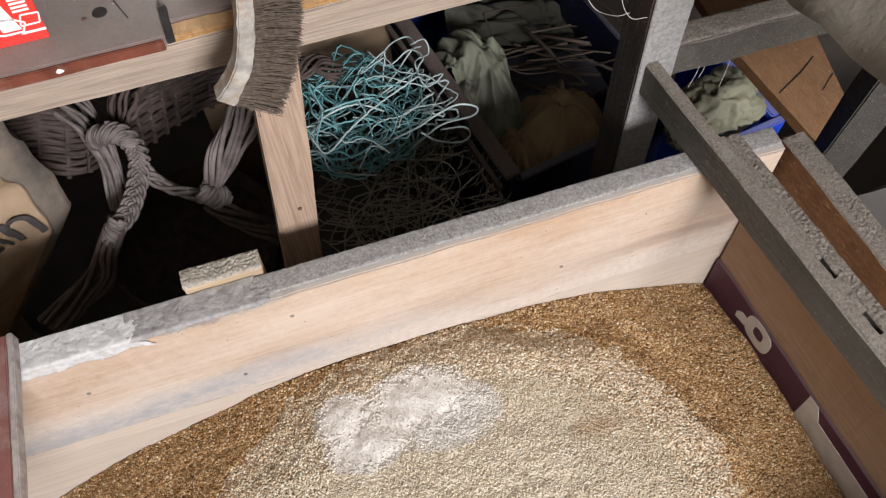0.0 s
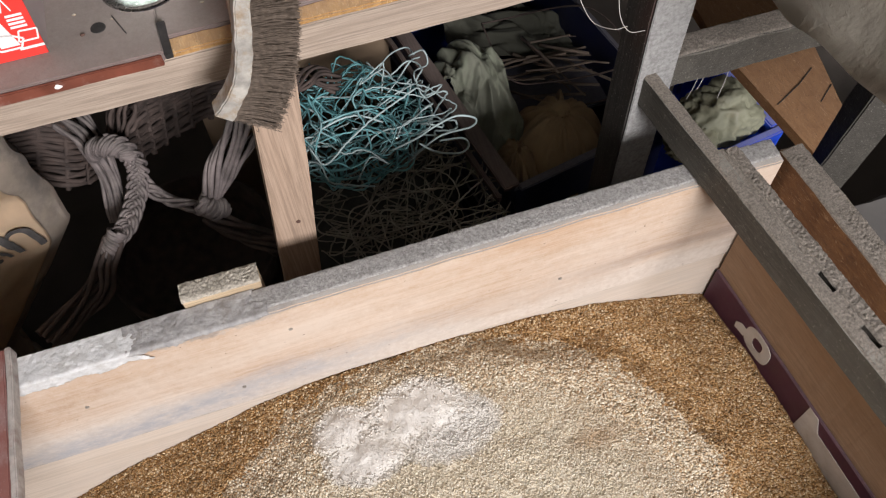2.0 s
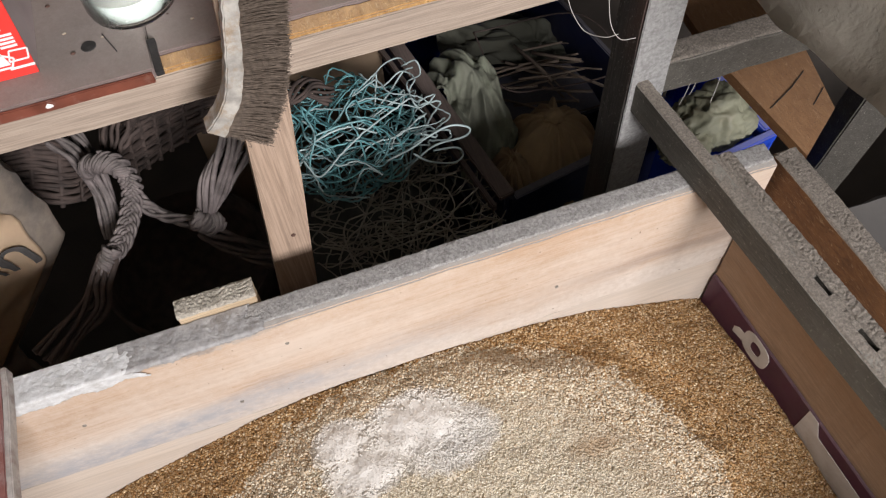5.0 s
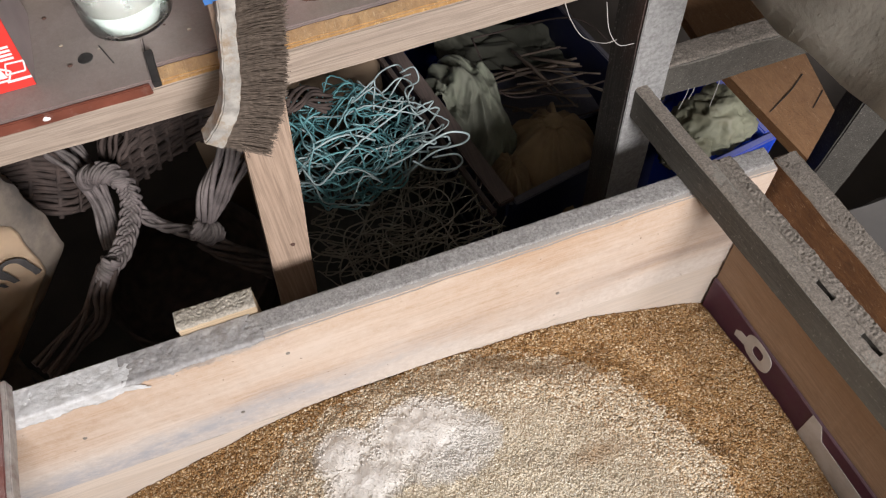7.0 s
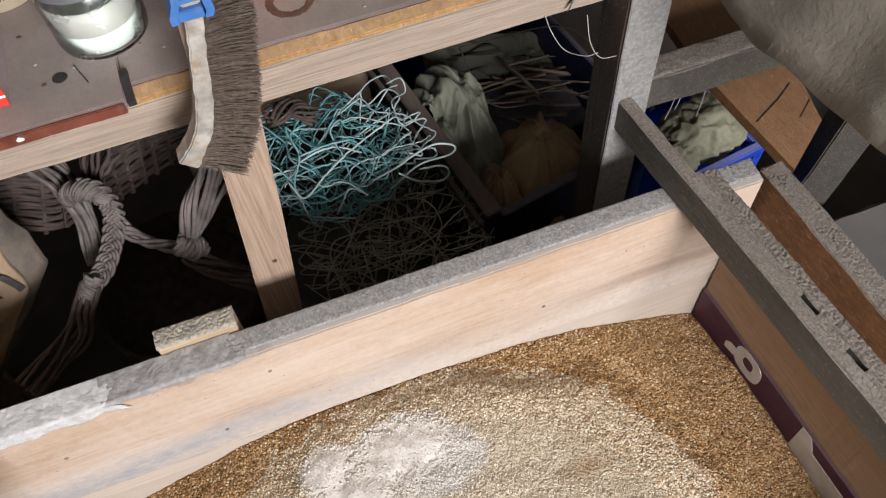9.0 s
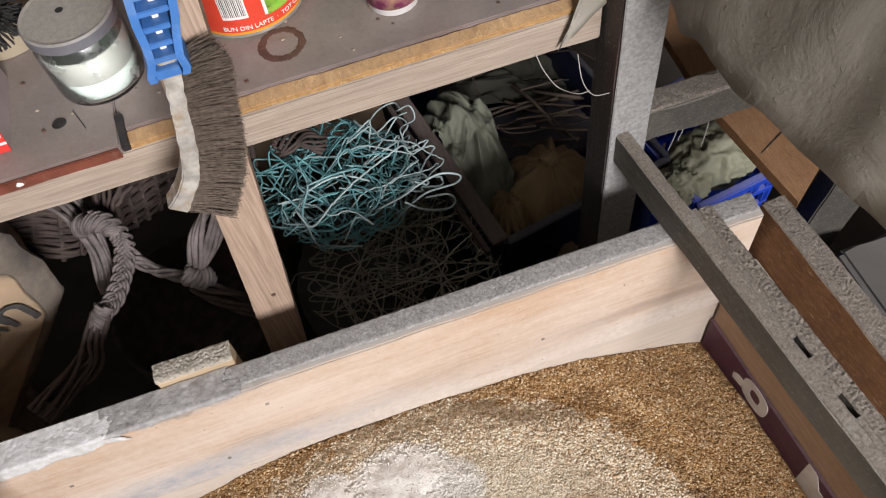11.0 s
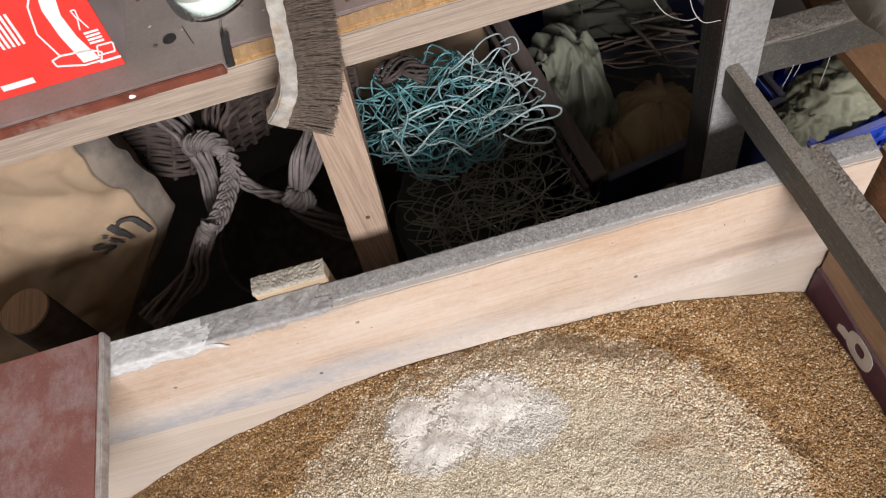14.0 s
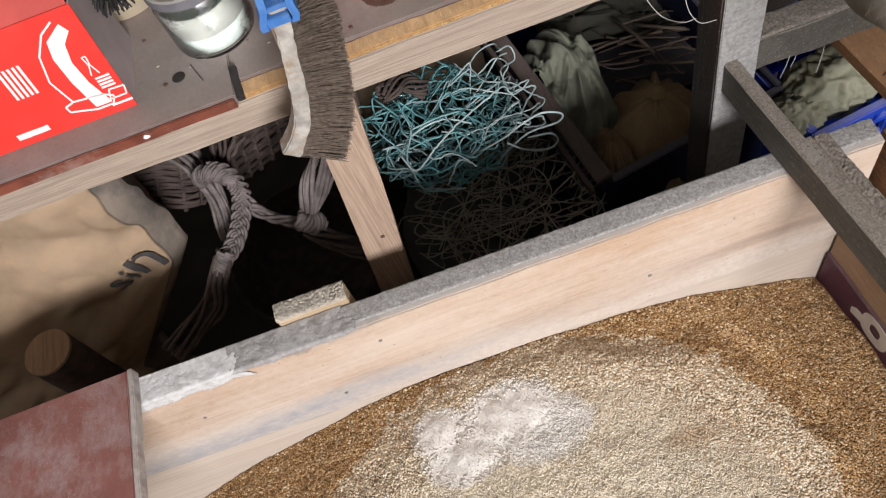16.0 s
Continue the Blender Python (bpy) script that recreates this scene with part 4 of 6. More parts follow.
def weave(top, bottom, rows, thick, stakes=12, n=70, seed=0, bow=0.0):
    """A woven band of canes between an upper and a lower line."""
    rng = np.random.default_rng(seed)
    a, b = spline(top, n), spline(bottom, n)
    tubes = []
    u = np.linspace(0, 1, n)
    for k in range(rows):
        f = (k + 0.5) / rows
        p = a * (1 - f) + b * f
        p = p + np.array([0, 1, 0]) * (0.0016 * np.sin(math.pi * (u * stakes + k)) + bow * math.sin(math.pi * f))[:, None]
        p = p + np.array([0, 0, 1]) * (0.0015 * np.sin(u * rng.uniform(8, 20) + rng.uniform(0, 6)))[:, None]
        tubes.append(Tubes())
        tubes[-1].add(p, thick * rng.uniform(0.8, 1.2), 6)
    for k in range(stakes + 1):
        i = min(n - 1, int(k / stakes * (n - 1)))
        f = np.linspace(-0.04, 1.04, 14)[:, None]
        p = a[i] * (1 - f) + b[i] * f
        p = p + np.array([0, 1, 0]) * (bow * np.sin(math.pi * np.clip(f, 0, 1)))
        tubes.append(Tubes())
        tubes[-1].add(p, thick * 1.15, 6)
    return [t.mesh("cane") for t in tubes]


def plait(points, wide, turns, thick, seed=0, per=3, n=170):
    """Three strands of canes plaited flat along a line."""
    rng = np.random.default_rng(seed)
    line = spline(points, n)
    half = np.interp(np.linspace(0, 1, n), np.linspace(0, 1, len(wide)), wide)
    t = np.gradient(line, axis=0)
    t /= np.linalg.norm(t, axis=1)[:, None]
    s = np.cross(t, np.array([0.0, -0.62, 0.78]))
    s /= np.linalg.norm(s, axis=1)[:, None] + 1e-9
    w = np.cross(s, t)
    out = []
    for k in range(3):
        a = np.linspace(0, 2 * math.pi * turns, n) + 2 * math.pi * k / 3
        across, over = np.sin(a) * half * 0.72, np.sin(2 * a) * half * 0.42
        slope = np.gradient(across) / (np.linalg.norm(np.gradient(line, axis=0), axis=1) + 1e-9)
        for c in range(per):
            lie = (c - (per - 1) / 2) * thick * 1.75
            p = line + (across + lie / np.sqrt(1 + slope ** 2))[:, None] * s + (over + rng.normal(0, 0.0003))[:, None] * w - (lie * slope / np.sqrt(1 + slope ** 2))[:, None] * t
            tubes = Tubes()
            tubes.add(p, thick * rng.uniform(0.85, 1.1), 6)
            out.append(tubes.mesh("cane"))
    return out


def caned(name, meshes, material, parent, label=""):
    """A part made of canes: the first carries the others."""
    first = part(name, meshes[0], material, parent, label, True)
    for me in meshes[1:]:
        part("cane", me, material, first, "", True)


def wicker_basket():
    basket = thing("wicker_basket", (-0.05, 0.36, FLOOR), "old grey wicker basket with thick plaited handles", "basket")
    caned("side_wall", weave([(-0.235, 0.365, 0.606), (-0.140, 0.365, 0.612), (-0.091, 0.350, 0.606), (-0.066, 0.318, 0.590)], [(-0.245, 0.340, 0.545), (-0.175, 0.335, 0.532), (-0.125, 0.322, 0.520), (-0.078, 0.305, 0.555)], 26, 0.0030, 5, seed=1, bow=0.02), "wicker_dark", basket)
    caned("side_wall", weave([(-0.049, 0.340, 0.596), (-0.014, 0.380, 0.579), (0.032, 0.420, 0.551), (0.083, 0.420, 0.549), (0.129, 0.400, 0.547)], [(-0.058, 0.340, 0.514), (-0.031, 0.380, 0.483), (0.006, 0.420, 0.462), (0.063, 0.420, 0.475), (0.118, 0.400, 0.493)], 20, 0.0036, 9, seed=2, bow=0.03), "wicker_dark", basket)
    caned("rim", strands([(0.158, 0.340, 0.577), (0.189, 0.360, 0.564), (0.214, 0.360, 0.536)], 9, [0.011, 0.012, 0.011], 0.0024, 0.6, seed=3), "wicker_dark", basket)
    caned("corner_stakes", strands([(-0.091, 0.330, 0.631), (-0.074, 0.300, 0.617), (-0.070, 0.275, 0.579), (-0.076, 0.240, 0.539)], 13, [0.020, 0.013, 0.010, 0.009], 0.0026, 0.15, seed=4), "wicker", basket)
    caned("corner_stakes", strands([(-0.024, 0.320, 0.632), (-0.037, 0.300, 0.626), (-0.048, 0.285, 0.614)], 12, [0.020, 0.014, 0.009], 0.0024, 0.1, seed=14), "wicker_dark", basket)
    caned("knot", strands([(-0.074, 0.278, 0.612), (-0.069, 0.272, 0.626), (-0.055, 0.266, 0.637), (-0.040, 0.262, 0.634), (-0.030, 0.256, 0.620)], 12, [0.006, 0.0085, 0.0095, 0.0095, 0.008], 0.0023, 2.2, n=90, seed=5, flat=0.9), "wicker", basket, "thick coiled cane knot")
    line = [(-0.052, 0.266, 0.640), (-0.037, 0.260, 0.634), (-0.0305, 0.254, 0.612), (-0.035, 0.248, 0.594), (-0.046, 0.228, 0.579), (-0.060, 0.200, 0.577), (-0.079, 0.182, 0.577)]
    caned("handle", plait(line, [0.0085, 0.0095, 0.0095, 0.0095, 0.009, 0.0085, 0.008], 5.0, 0.0021, 6), "wicker", basket, "plaited grey cane handle")
    caned("binding", strands([(-0.068, 0.192, 0.585), (-0.076, 0.184, 0.575), (-0.085, 0.180, 0.566)], 7, [0.0085, 0.0095, 0.009], 0.0022, 2.2, n=60, seed=16, flat=1.0), "wicker", basket)
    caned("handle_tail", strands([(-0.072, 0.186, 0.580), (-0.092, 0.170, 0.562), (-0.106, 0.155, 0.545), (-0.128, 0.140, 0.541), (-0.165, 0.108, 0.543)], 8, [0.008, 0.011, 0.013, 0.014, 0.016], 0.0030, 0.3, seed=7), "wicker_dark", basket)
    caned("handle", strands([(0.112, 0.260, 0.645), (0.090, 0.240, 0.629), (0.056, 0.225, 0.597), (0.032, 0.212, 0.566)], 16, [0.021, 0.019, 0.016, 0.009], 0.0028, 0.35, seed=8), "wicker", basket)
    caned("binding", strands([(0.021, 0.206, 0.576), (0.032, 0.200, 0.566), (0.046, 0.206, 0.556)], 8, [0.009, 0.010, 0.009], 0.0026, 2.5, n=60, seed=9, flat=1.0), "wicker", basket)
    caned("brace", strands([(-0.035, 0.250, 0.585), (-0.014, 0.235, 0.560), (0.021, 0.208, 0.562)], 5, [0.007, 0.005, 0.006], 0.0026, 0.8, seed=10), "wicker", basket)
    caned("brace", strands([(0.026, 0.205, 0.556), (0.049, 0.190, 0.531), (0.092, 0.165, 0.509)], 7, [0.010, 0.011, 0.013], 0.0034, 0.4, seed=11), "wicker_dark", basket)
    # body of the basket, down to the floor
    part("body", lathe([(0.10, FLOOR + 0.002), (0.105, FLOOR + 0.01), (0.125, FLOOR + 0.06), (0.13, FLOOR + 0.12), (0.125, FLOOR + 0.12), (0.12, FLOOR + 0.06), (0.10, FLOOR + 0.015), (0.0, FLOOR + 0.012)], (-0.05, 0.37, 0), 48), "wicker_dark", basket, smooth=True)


wicker_basket()


# ---- baler twine ----
def twine_pile():
    pile = thing("twine_heap", (0.24, 0.30, FLOOR), "tangled heap of teal and pale baler twine", "twine")

    def tangle(name, material, label, count, centre, size, thick, steps, seed):
        r = np.random.default_rng(seed)
        for k in range(count):
            p = np.array(centre) + r.normal(0, 0.5, 3) * size
            knots = []
            d = r.normal(0, 1, 3)
            for _ in range(steps):
                d = 0.90 * d + r.normal(0, 0.30, 3) + (r.normal(0, 1.2, 3) if r.random() < 0.14 else 0)
                d[2] *= 0.6
                d += (np.array(centre) - p) / size * 0.34
                p = p + d / (np.linalg.norm(d) + 1e-6) * 0.036
                lim = (p - np.array(centre)) / size
                m = np.linalg.norm(lim)
                if m > 1.25:
                    p = np.array(centre) + lim / m * r.uniform(0.75, 1.3) * size
                knots.append(np.maximum(p, (-9, 0.09, FLOOR + 0.004)))
            tubes = Tubes()
            line = spline(knots, steps * 7)
            line += r.normal(0, 0.00035, line.shape)
            tubes.add(line, thick * r.uniform(0.8, 1.25), 5)
            part(name, tubes.mesh(name), material, pile, label, True)

    # added filler lump, near black to stand for the shade between strands
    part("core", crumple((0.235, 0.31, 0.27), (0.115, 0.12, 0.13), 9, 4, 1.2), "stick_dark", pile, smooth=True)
    tangle("teal_strand", "twine", "teal plastic twine", 36, (0.210, 0.338, 0.490), (0.092, 0.085, 0.048), 0.00115, 14, 3)
    tangle("pale_strand", "twine_pale", "pale weathered twine", 9, (0.245, 0.305, 0.512), (0.085, 0.080, 0.036), 0.0012, 12, 6)
    tangle("dull_strand", "twine_dull", "dull brown twine", 30, (0.262, 0.220, 0.430), (0.115, 0.088, 0.050), 0.0010, 17, 9)
    for pts, th in (([(0.250, 0.260, 0.503), (0.286, 0.250, 0.528), (0.307, 0.245, 0.547), (0.334, 0.240, 0.562), (0.358, 0.240, 0.548), (0.352, 0.240, 0.534), (0.313, 0.245, 0.526), (0.276, 0.250, 0.490)], 0.0022), ([(0.286, 0.240, 0.529), (0.306, 0.235, 0.510), (0.334, 0.230, 0.502), (0.348, 0.235, 0.505), (0.341, 0.240, 0.517), (0.314, 0.250, 0.511)], 0.0021), ([(0.319, 0.400, 0.512), (0.337, 0.390, 0.526), (0.339, 0.380, 0.509), (0.315, 0.360, 0.521), (0.316, 0.340, 0.499), (0.301, 0.320, 0.481), (0.255, 0.280, 0.489), (0.231, 0.260, 0.494)], 0.0018), ([(0.203, 0.330, 0.451), (0.249, 0.340, 0.491), (0.288, 0.360, 0.510), (0.316, 0.380, 0.522), (0.332, 0.390, 0.515)], 0.0018), ([(0.270, 0.400, 0.492), (0.296, 0.420, 0.501), (0.321, 0.420, 0.508), (0.327, 0.400, 0.512)], 0.0018)):
        tubes = Tubes()
        tubes.add(spline(pts, 60), th * 0.62, 6)
        part("loop", tubes.mesh("loop"), "twine_pale", pile, "stiff pale twine loop", smooth=True)


twine_pile()
single("cardboard_box", box(0.02, 0.315, 0.50, 0.66, FLOOR, 0.50, 0.003, 0.002, 8, 51), "cardboard", (0.17, 0.58, FLOOR), "plain brown cardboard box behind the twine", "box")


# ---- under the bench: crates and sacks ----
def storage_crate():
    c = thing("storage_crate", (0.47, 0.33, FLOOR), "dark blue plastic crate full of sacks and cloth", "crate")
    m = Matrix.Translation((0.383, 0.178, 0)) @ Matrix.Rotation(radians(10.0), 4, "Z")
    w, d, top = 0.26, 0.40, 0.472

    def put(name, b, mat_, label="", bev=0.0015, rough=0.0006):
        bm = box(*b, bev, rough, 10, 3)
        bm.transform(m)
        return part(name, bm, mat_, c, label)

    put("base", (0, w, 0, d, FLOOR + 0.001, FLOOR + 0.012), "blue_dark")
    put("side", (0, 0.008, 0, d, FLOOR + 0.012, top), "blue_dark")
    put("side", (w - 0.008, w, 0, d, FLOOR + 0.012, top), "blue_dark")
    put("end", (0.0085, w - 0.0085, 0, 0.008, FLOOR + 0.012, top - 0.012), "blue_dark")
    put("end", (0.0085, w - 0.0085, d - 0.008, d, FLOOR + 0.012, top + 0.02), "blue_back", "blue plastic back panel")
    put("rim", (-0.010, 0.012, -0.004, d + 0.004, top + 0.0005, top + 0.009), "slat", "dusty brown rim slat")
    put("rim", (-0.017, -0.0105, 0.0, d, top - 0.022, top - 0.010), "slat")
    put("rim", (0.0125, w, -0.008, 0.004, top - 0.011, top - 0.004), "blue_dark")
    for k in range(5):
        z = FLOOR + 0.06 + k * 0.045
        put("rib", (-0.004, -0.0005, 0.01, d - 0.01, z, z + 0.006), "blue_dark")


storage_crate()


def draped(points, width, seed, material, name, base, label, category, thick=0.0025, folds=5, depth=0.012):
    """A cloth thrown in folds along a line, with real thickness."""
    n, mcount = 90, 70
    line = spline(points, n)
    t = np.gradient(line, axis=0)
    t /= np.linalg.norm(t, axis=1)[:, None]
    s = np.cross(t, np.array([0, 0, 1.0]))
    s /= np.linalg.norm(s, axis=1)[:, None] + 1e-9
    w = np.cross(s, t)
    bm = bmesh.new()
    grid = []
    for i in range(n):
        row = []
        for j in range(mcount):
            u = j / (mcount - 1) - 0.5
            q = Vector((u * folds, i / n * 2.2, seed * 3.7))
            bend = q * 2.3 + Vector((0.8, 1.1, 0)) * noise.noise(q * 1.1)
            h = depth * (abs(noise.noise(q * 1.4)) * 2 - 0.5) + 0.3 * depth * noise.noise(q * 4.1) + 0.9 * depth * (0.25 - abs(noise.noise(bend))) + 0.35 * depth * (0.25 - abs(noise.noise(bend * 2.4)))
            edge = 1 + 0.16 * noise.noise(Vector((i / n * 3, seed, (1 if u > 0 else 5))))
            p = line[i] + s[i] * u * width * edge + w[i] * (h - 0.9 * depth * (2 * u) ** 2)
            row.append(bm.verts.new(tuple(p)))
        grid.append(row)
    for i in range(n - 1):
        for j in range(mcount - 1):
            bm.faces.new((grid[i][j], grid[i + 1][j], grid[i + 1][j + 1], grid[i][j + 1]))
    bmesh.ops.recalc_face_normals(bm, faces=bm.faces)
    bmesh.ops.solidify(bm, geom=bm.faces[:], thickness=thick)
    return single(name, bm, material, base, label, category, smooth=True)


draped([(0.375, 0.44, 0.465), (0.392, 0.40, 0.497), (0.405, 0.36, 0.500), (0.405, 0.315, 0.485), (0.400, 0.275, 0.455), (0.398, 0.255, 0.40)], 0.080, 2, "cloth", "green_cloth", (0.40, 0.34, 0.42), "crumpled pale green cloth hanging in the crate", "cloth", depth=0.020, folds=1.7)
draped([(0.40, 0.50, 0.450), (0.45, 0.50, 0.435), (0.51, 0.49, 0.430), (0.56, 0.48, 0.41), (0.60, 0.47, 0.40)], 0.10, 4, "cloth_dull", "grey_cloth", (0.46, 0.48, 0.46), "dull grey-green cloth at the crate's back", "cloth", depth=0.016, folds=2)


def gathered(neck, reach, drop, seed, folds=9):
    """A cloth bag tied at its neck: folds run out from the knot and deepen on the way down."""
    bm = bmesh.new()
    n, m = 150, 46
    rings = []
    for j in range(m):
        u = j / (m - 1)
        row = []
        for i in range(n):
            a = 2 * math.pi * i / n
            d = Vector((math.cos(a), math.sin(a), 0))
            q = d * 1.6 + Vector((seed, seed * 2.3, u * 0.9))
            fold = abs(noise.noise(Vector((math.cos(a) * folds * 0.42, math.sin(a) * folds * 0.42, seed + u * 0.7)))) - 0.25
            out = (0.10 + 0.90 * u ** 0.72) * (1 + 0.14 * noise.noise(q)) + 0.20 * fold * min(1, u * 3) * (1 - 0.4 * u)
            z = -drop * (u ** 1.7) + 0.018 * fold * math.sin(math.pi * min(1, u * 1.2)) + 0.006 * noise.noise(q * 3.5) + 0.0025 * noise.noise(q * 9)
            row.append(bm.verts.new((neck[0] + d.x * out * reach[0], neck[1] + d.y * out * reach[1], neck[2] + z)))
        rings.append(row)
    for r0, r1 in zip(rings, rings[1:]):
        for i in range(n):
            k = (i + 1) % n
            bm.faces.new((r0[i], r1[i], r1[k], r0[k]))
    bmesh.ops.recalc_face_normals(bm, faces=bm.faces)
    bmesh.ops.solidify(bm, geom=bm.faces[:], thickness=0.0015)
    return bm


sack = thing("brown_sack", (0.485, 0.25, FLOOR + 0.02), "slumped brown cloth sack with a gathered neck", "sack")
part("bag", gathered((0.492, 0.272, 0.472), (0.092, 0.088), 0.17, 5, 11), "sacking", sack, smooth=True)
part("neck", crumple((0.492, 0.275, 0.472), (0.013, 0.011, 0.012), 6, 4, 1.8), "sacking", sack, smooth=True)
single("brown_rag", gathered((0.420, 0.240, 0.458), (0.036, 0.055), 0.10, 15, 9), "sacking", (0.424, 0.232, 0.36), "crumpled brown rag stuffed in the crate", "rag", smooth=True)


def wire_tray():
    tray = thing("wire_tray", (0.52, 0.40, 0.38), "shallow dark wire tray with short sticks", "tray")
    tubes = Tubes()
    ring = [(0.445, 0.46, 0.475), (0.60, 0.44, 0.475), (0.615, 0.33, 0.468), (0.50, 0.335, 0.462), (0.448, 0.36, 0.466), (0.445, 0.46, 0.475)]
    tubes.add(spline(ring, 70), 0.0013, 6)
    low = [(x, y, z - 0.06) for x, y, z in ring]
    tubes.add(spline(low, 70), 0.0011, 6)
    part("rim", tubes.mesh("rim"), "wicker_dark", tray, smooth=True)
    part("tray_base", box(0.45, 0.605, 0.335, 0.45, 0.375, 0.381, 0.002), "blue_dark", tray)
    rng = np.random.default_rng(5)
    for k in range(22):
        c = np.array([rng.uniform(0.47, 0.58), rng.uniform(0.35, 0.43), 0.405 + 0.045 * rng.random()])
        a = rng.normal(0.5, 0.5)
        d = np.array([math.cos(a), -math.sin(a), rng.normal(0, 0.12)]) * rng.uniform(0.03, 0.05)
        tubes = Tubes()
        tubes.add([c - d, c + rng.normal(0, 0.002, 3), c + d], rng.uniform(0.0014, 0.0026), 6)
        single("stick", tubes.mesh("stick"), "stick", tuple(c - (0, 0, 0.003)), "short pale stick lying in the wire tray", "stick", "sticks in the tray", smooth=True)


wire_tray()


def paper_sack():
    """An upright paper sack with a creased front, a side gusset and a print."""
    s = thing("paper_sack", (-0.34, 0.34, FLOOR), "tall brown paper sack with creased front and black print", "paper sack")
    front = spline([(-0.60, 0.27, 0), (-0.45, 0.225, 0), (-0.32, 0.222, 0), (-0.225, 0.226, 0), (-0.157, 0.240, 0)], 90)
    gusset = spline([(-0.157, 0.240, 0), (-0.145, 0.249, 0), (-0.137, 0.259, 0), (-0.133, 0.270, 0)], 24)
    rear = spline([(-0.133, 0.270, 0), (-0.150, 0.300, 0), (-0.21, 0.40, 0), (-0.36, 0.44, 0), (-0.56, 0.42, 0), (-0.60, 0.27, 0)], 40)

    def place(p, v):
        z = FLOOR + v * 0.575
        q = Vector((p[0] * 8, p[1] * 8, z * 8))
        tilt = Vector((q.x * 0.7 - q.z * 0.5, q.y, q.x * 0.4 + q.z * 0.9))
        d = 0.012 * noise.noise(q * 0.6) + 0.050 * (0.3 - abs(noise.noise(tilt * 0.8 + Vector((1, 5, 2))))) + 0.022 * (0.25 - abs(noise.noise(tilt * 2.1))) + 0.003 * noise.noise(q * 6)
        low = min(max(0.53 - z, 0.0), 0.22)
        x = p[0] - 0.75 * low
        y = p[1] + (1 if p[1] < 0.33 else -1) * (d * 0.8 + 0.05 * max(0.0, v - 0.78))
        return (x + 0.25 * d, y, z)

    for name, line, mat_, lab in (("front", front, "paper", ""), ("gusset", gusset, "paper_side", "side fold with grey print, shade put into its colour"), ("rear", rear, "paper_side", "")):
        bm = bmesh.new()
        rows = [[bm.verts.new(place(p, v)) for p in line] for v in np.linspace(0, 1, 70)]
        for a, b in zip(rows, rows[1:]):
            for k in range(len(line) - 1):
                bm.faces.new((a[k], a[k + 1], b[k + 1], b[k]))
        bmesh.ops.solidify(bm, geom=bm.faces[:], thickness=0.0015)
        part(name, bm, mat_, s, lab, True)
    bm = bmesh.new()
    ring = [bm.verts.new(place(p, 0.985)) for p in list(front[:-1:3]) + list(gusset[:-1:3]) + list(rear[:-1:3])]
    bm.faces.new(ring)
    bmesh.ops.triangulate(bm, faces=bm.faces)
    part("folded_top", bm, "paper", s)
    # black print near the fold
    for text, h, x, z, turn in (("s", 0.066, -0.220, 0.522, 12), ("i", 0.058, -0.2015, 0.529, 12), ("n", 0.094, -0.175, 0.535, 12)):
        m = Matrix.Translation((x, 0.2195, z)) @ Matrix.Rotation(radians(90), 4, "X") @ Matrix.Rotation(radians(turn), 4, "Z")
        me = lettering(text, h, m, 0.0)
        bm = bmesh.new()
        bm.from_mesh(me)
        bmesh.ops.triangulate(bm, faces=bm.faces)
        bmesh.ops.subdivide_edges(bm, edges=bm.edges, cuts=3, use_grid_fill=True)
        for v in bm.verts:
            best = min(front, key=lambda p: abs(p[0] - 0.75 * min(max(0.53 - v.co.z, 0.0), 0.22) - v.co.x))
            v.co.y = place(best, (v.co.z - FLOOR) / 0.575)[1] - 0.0050
        part("letter", bm, "ink", s, "bold black printed letter")


paper_sack()
logp = thing("cut_log", (-0.322, 0.172, FLOOR), "round cut log standing beside the paper sack", "log")
part("bark", lathe([(0.0, 0.0), (0.0305, 0.0), (0.0315, 0.10), (0.0300, 0.25), (0.0305, 0.390)], (-0.322, 0.172, FLOOR), 36), "wicker_dark", logp, smooth=True)
part("cut_face", lathe([(0.0305, 0.390), (0.0295, 0.393), (0.0, 0.394)], (-0.322, 0.172, FLOOR), 36), "log", logp)


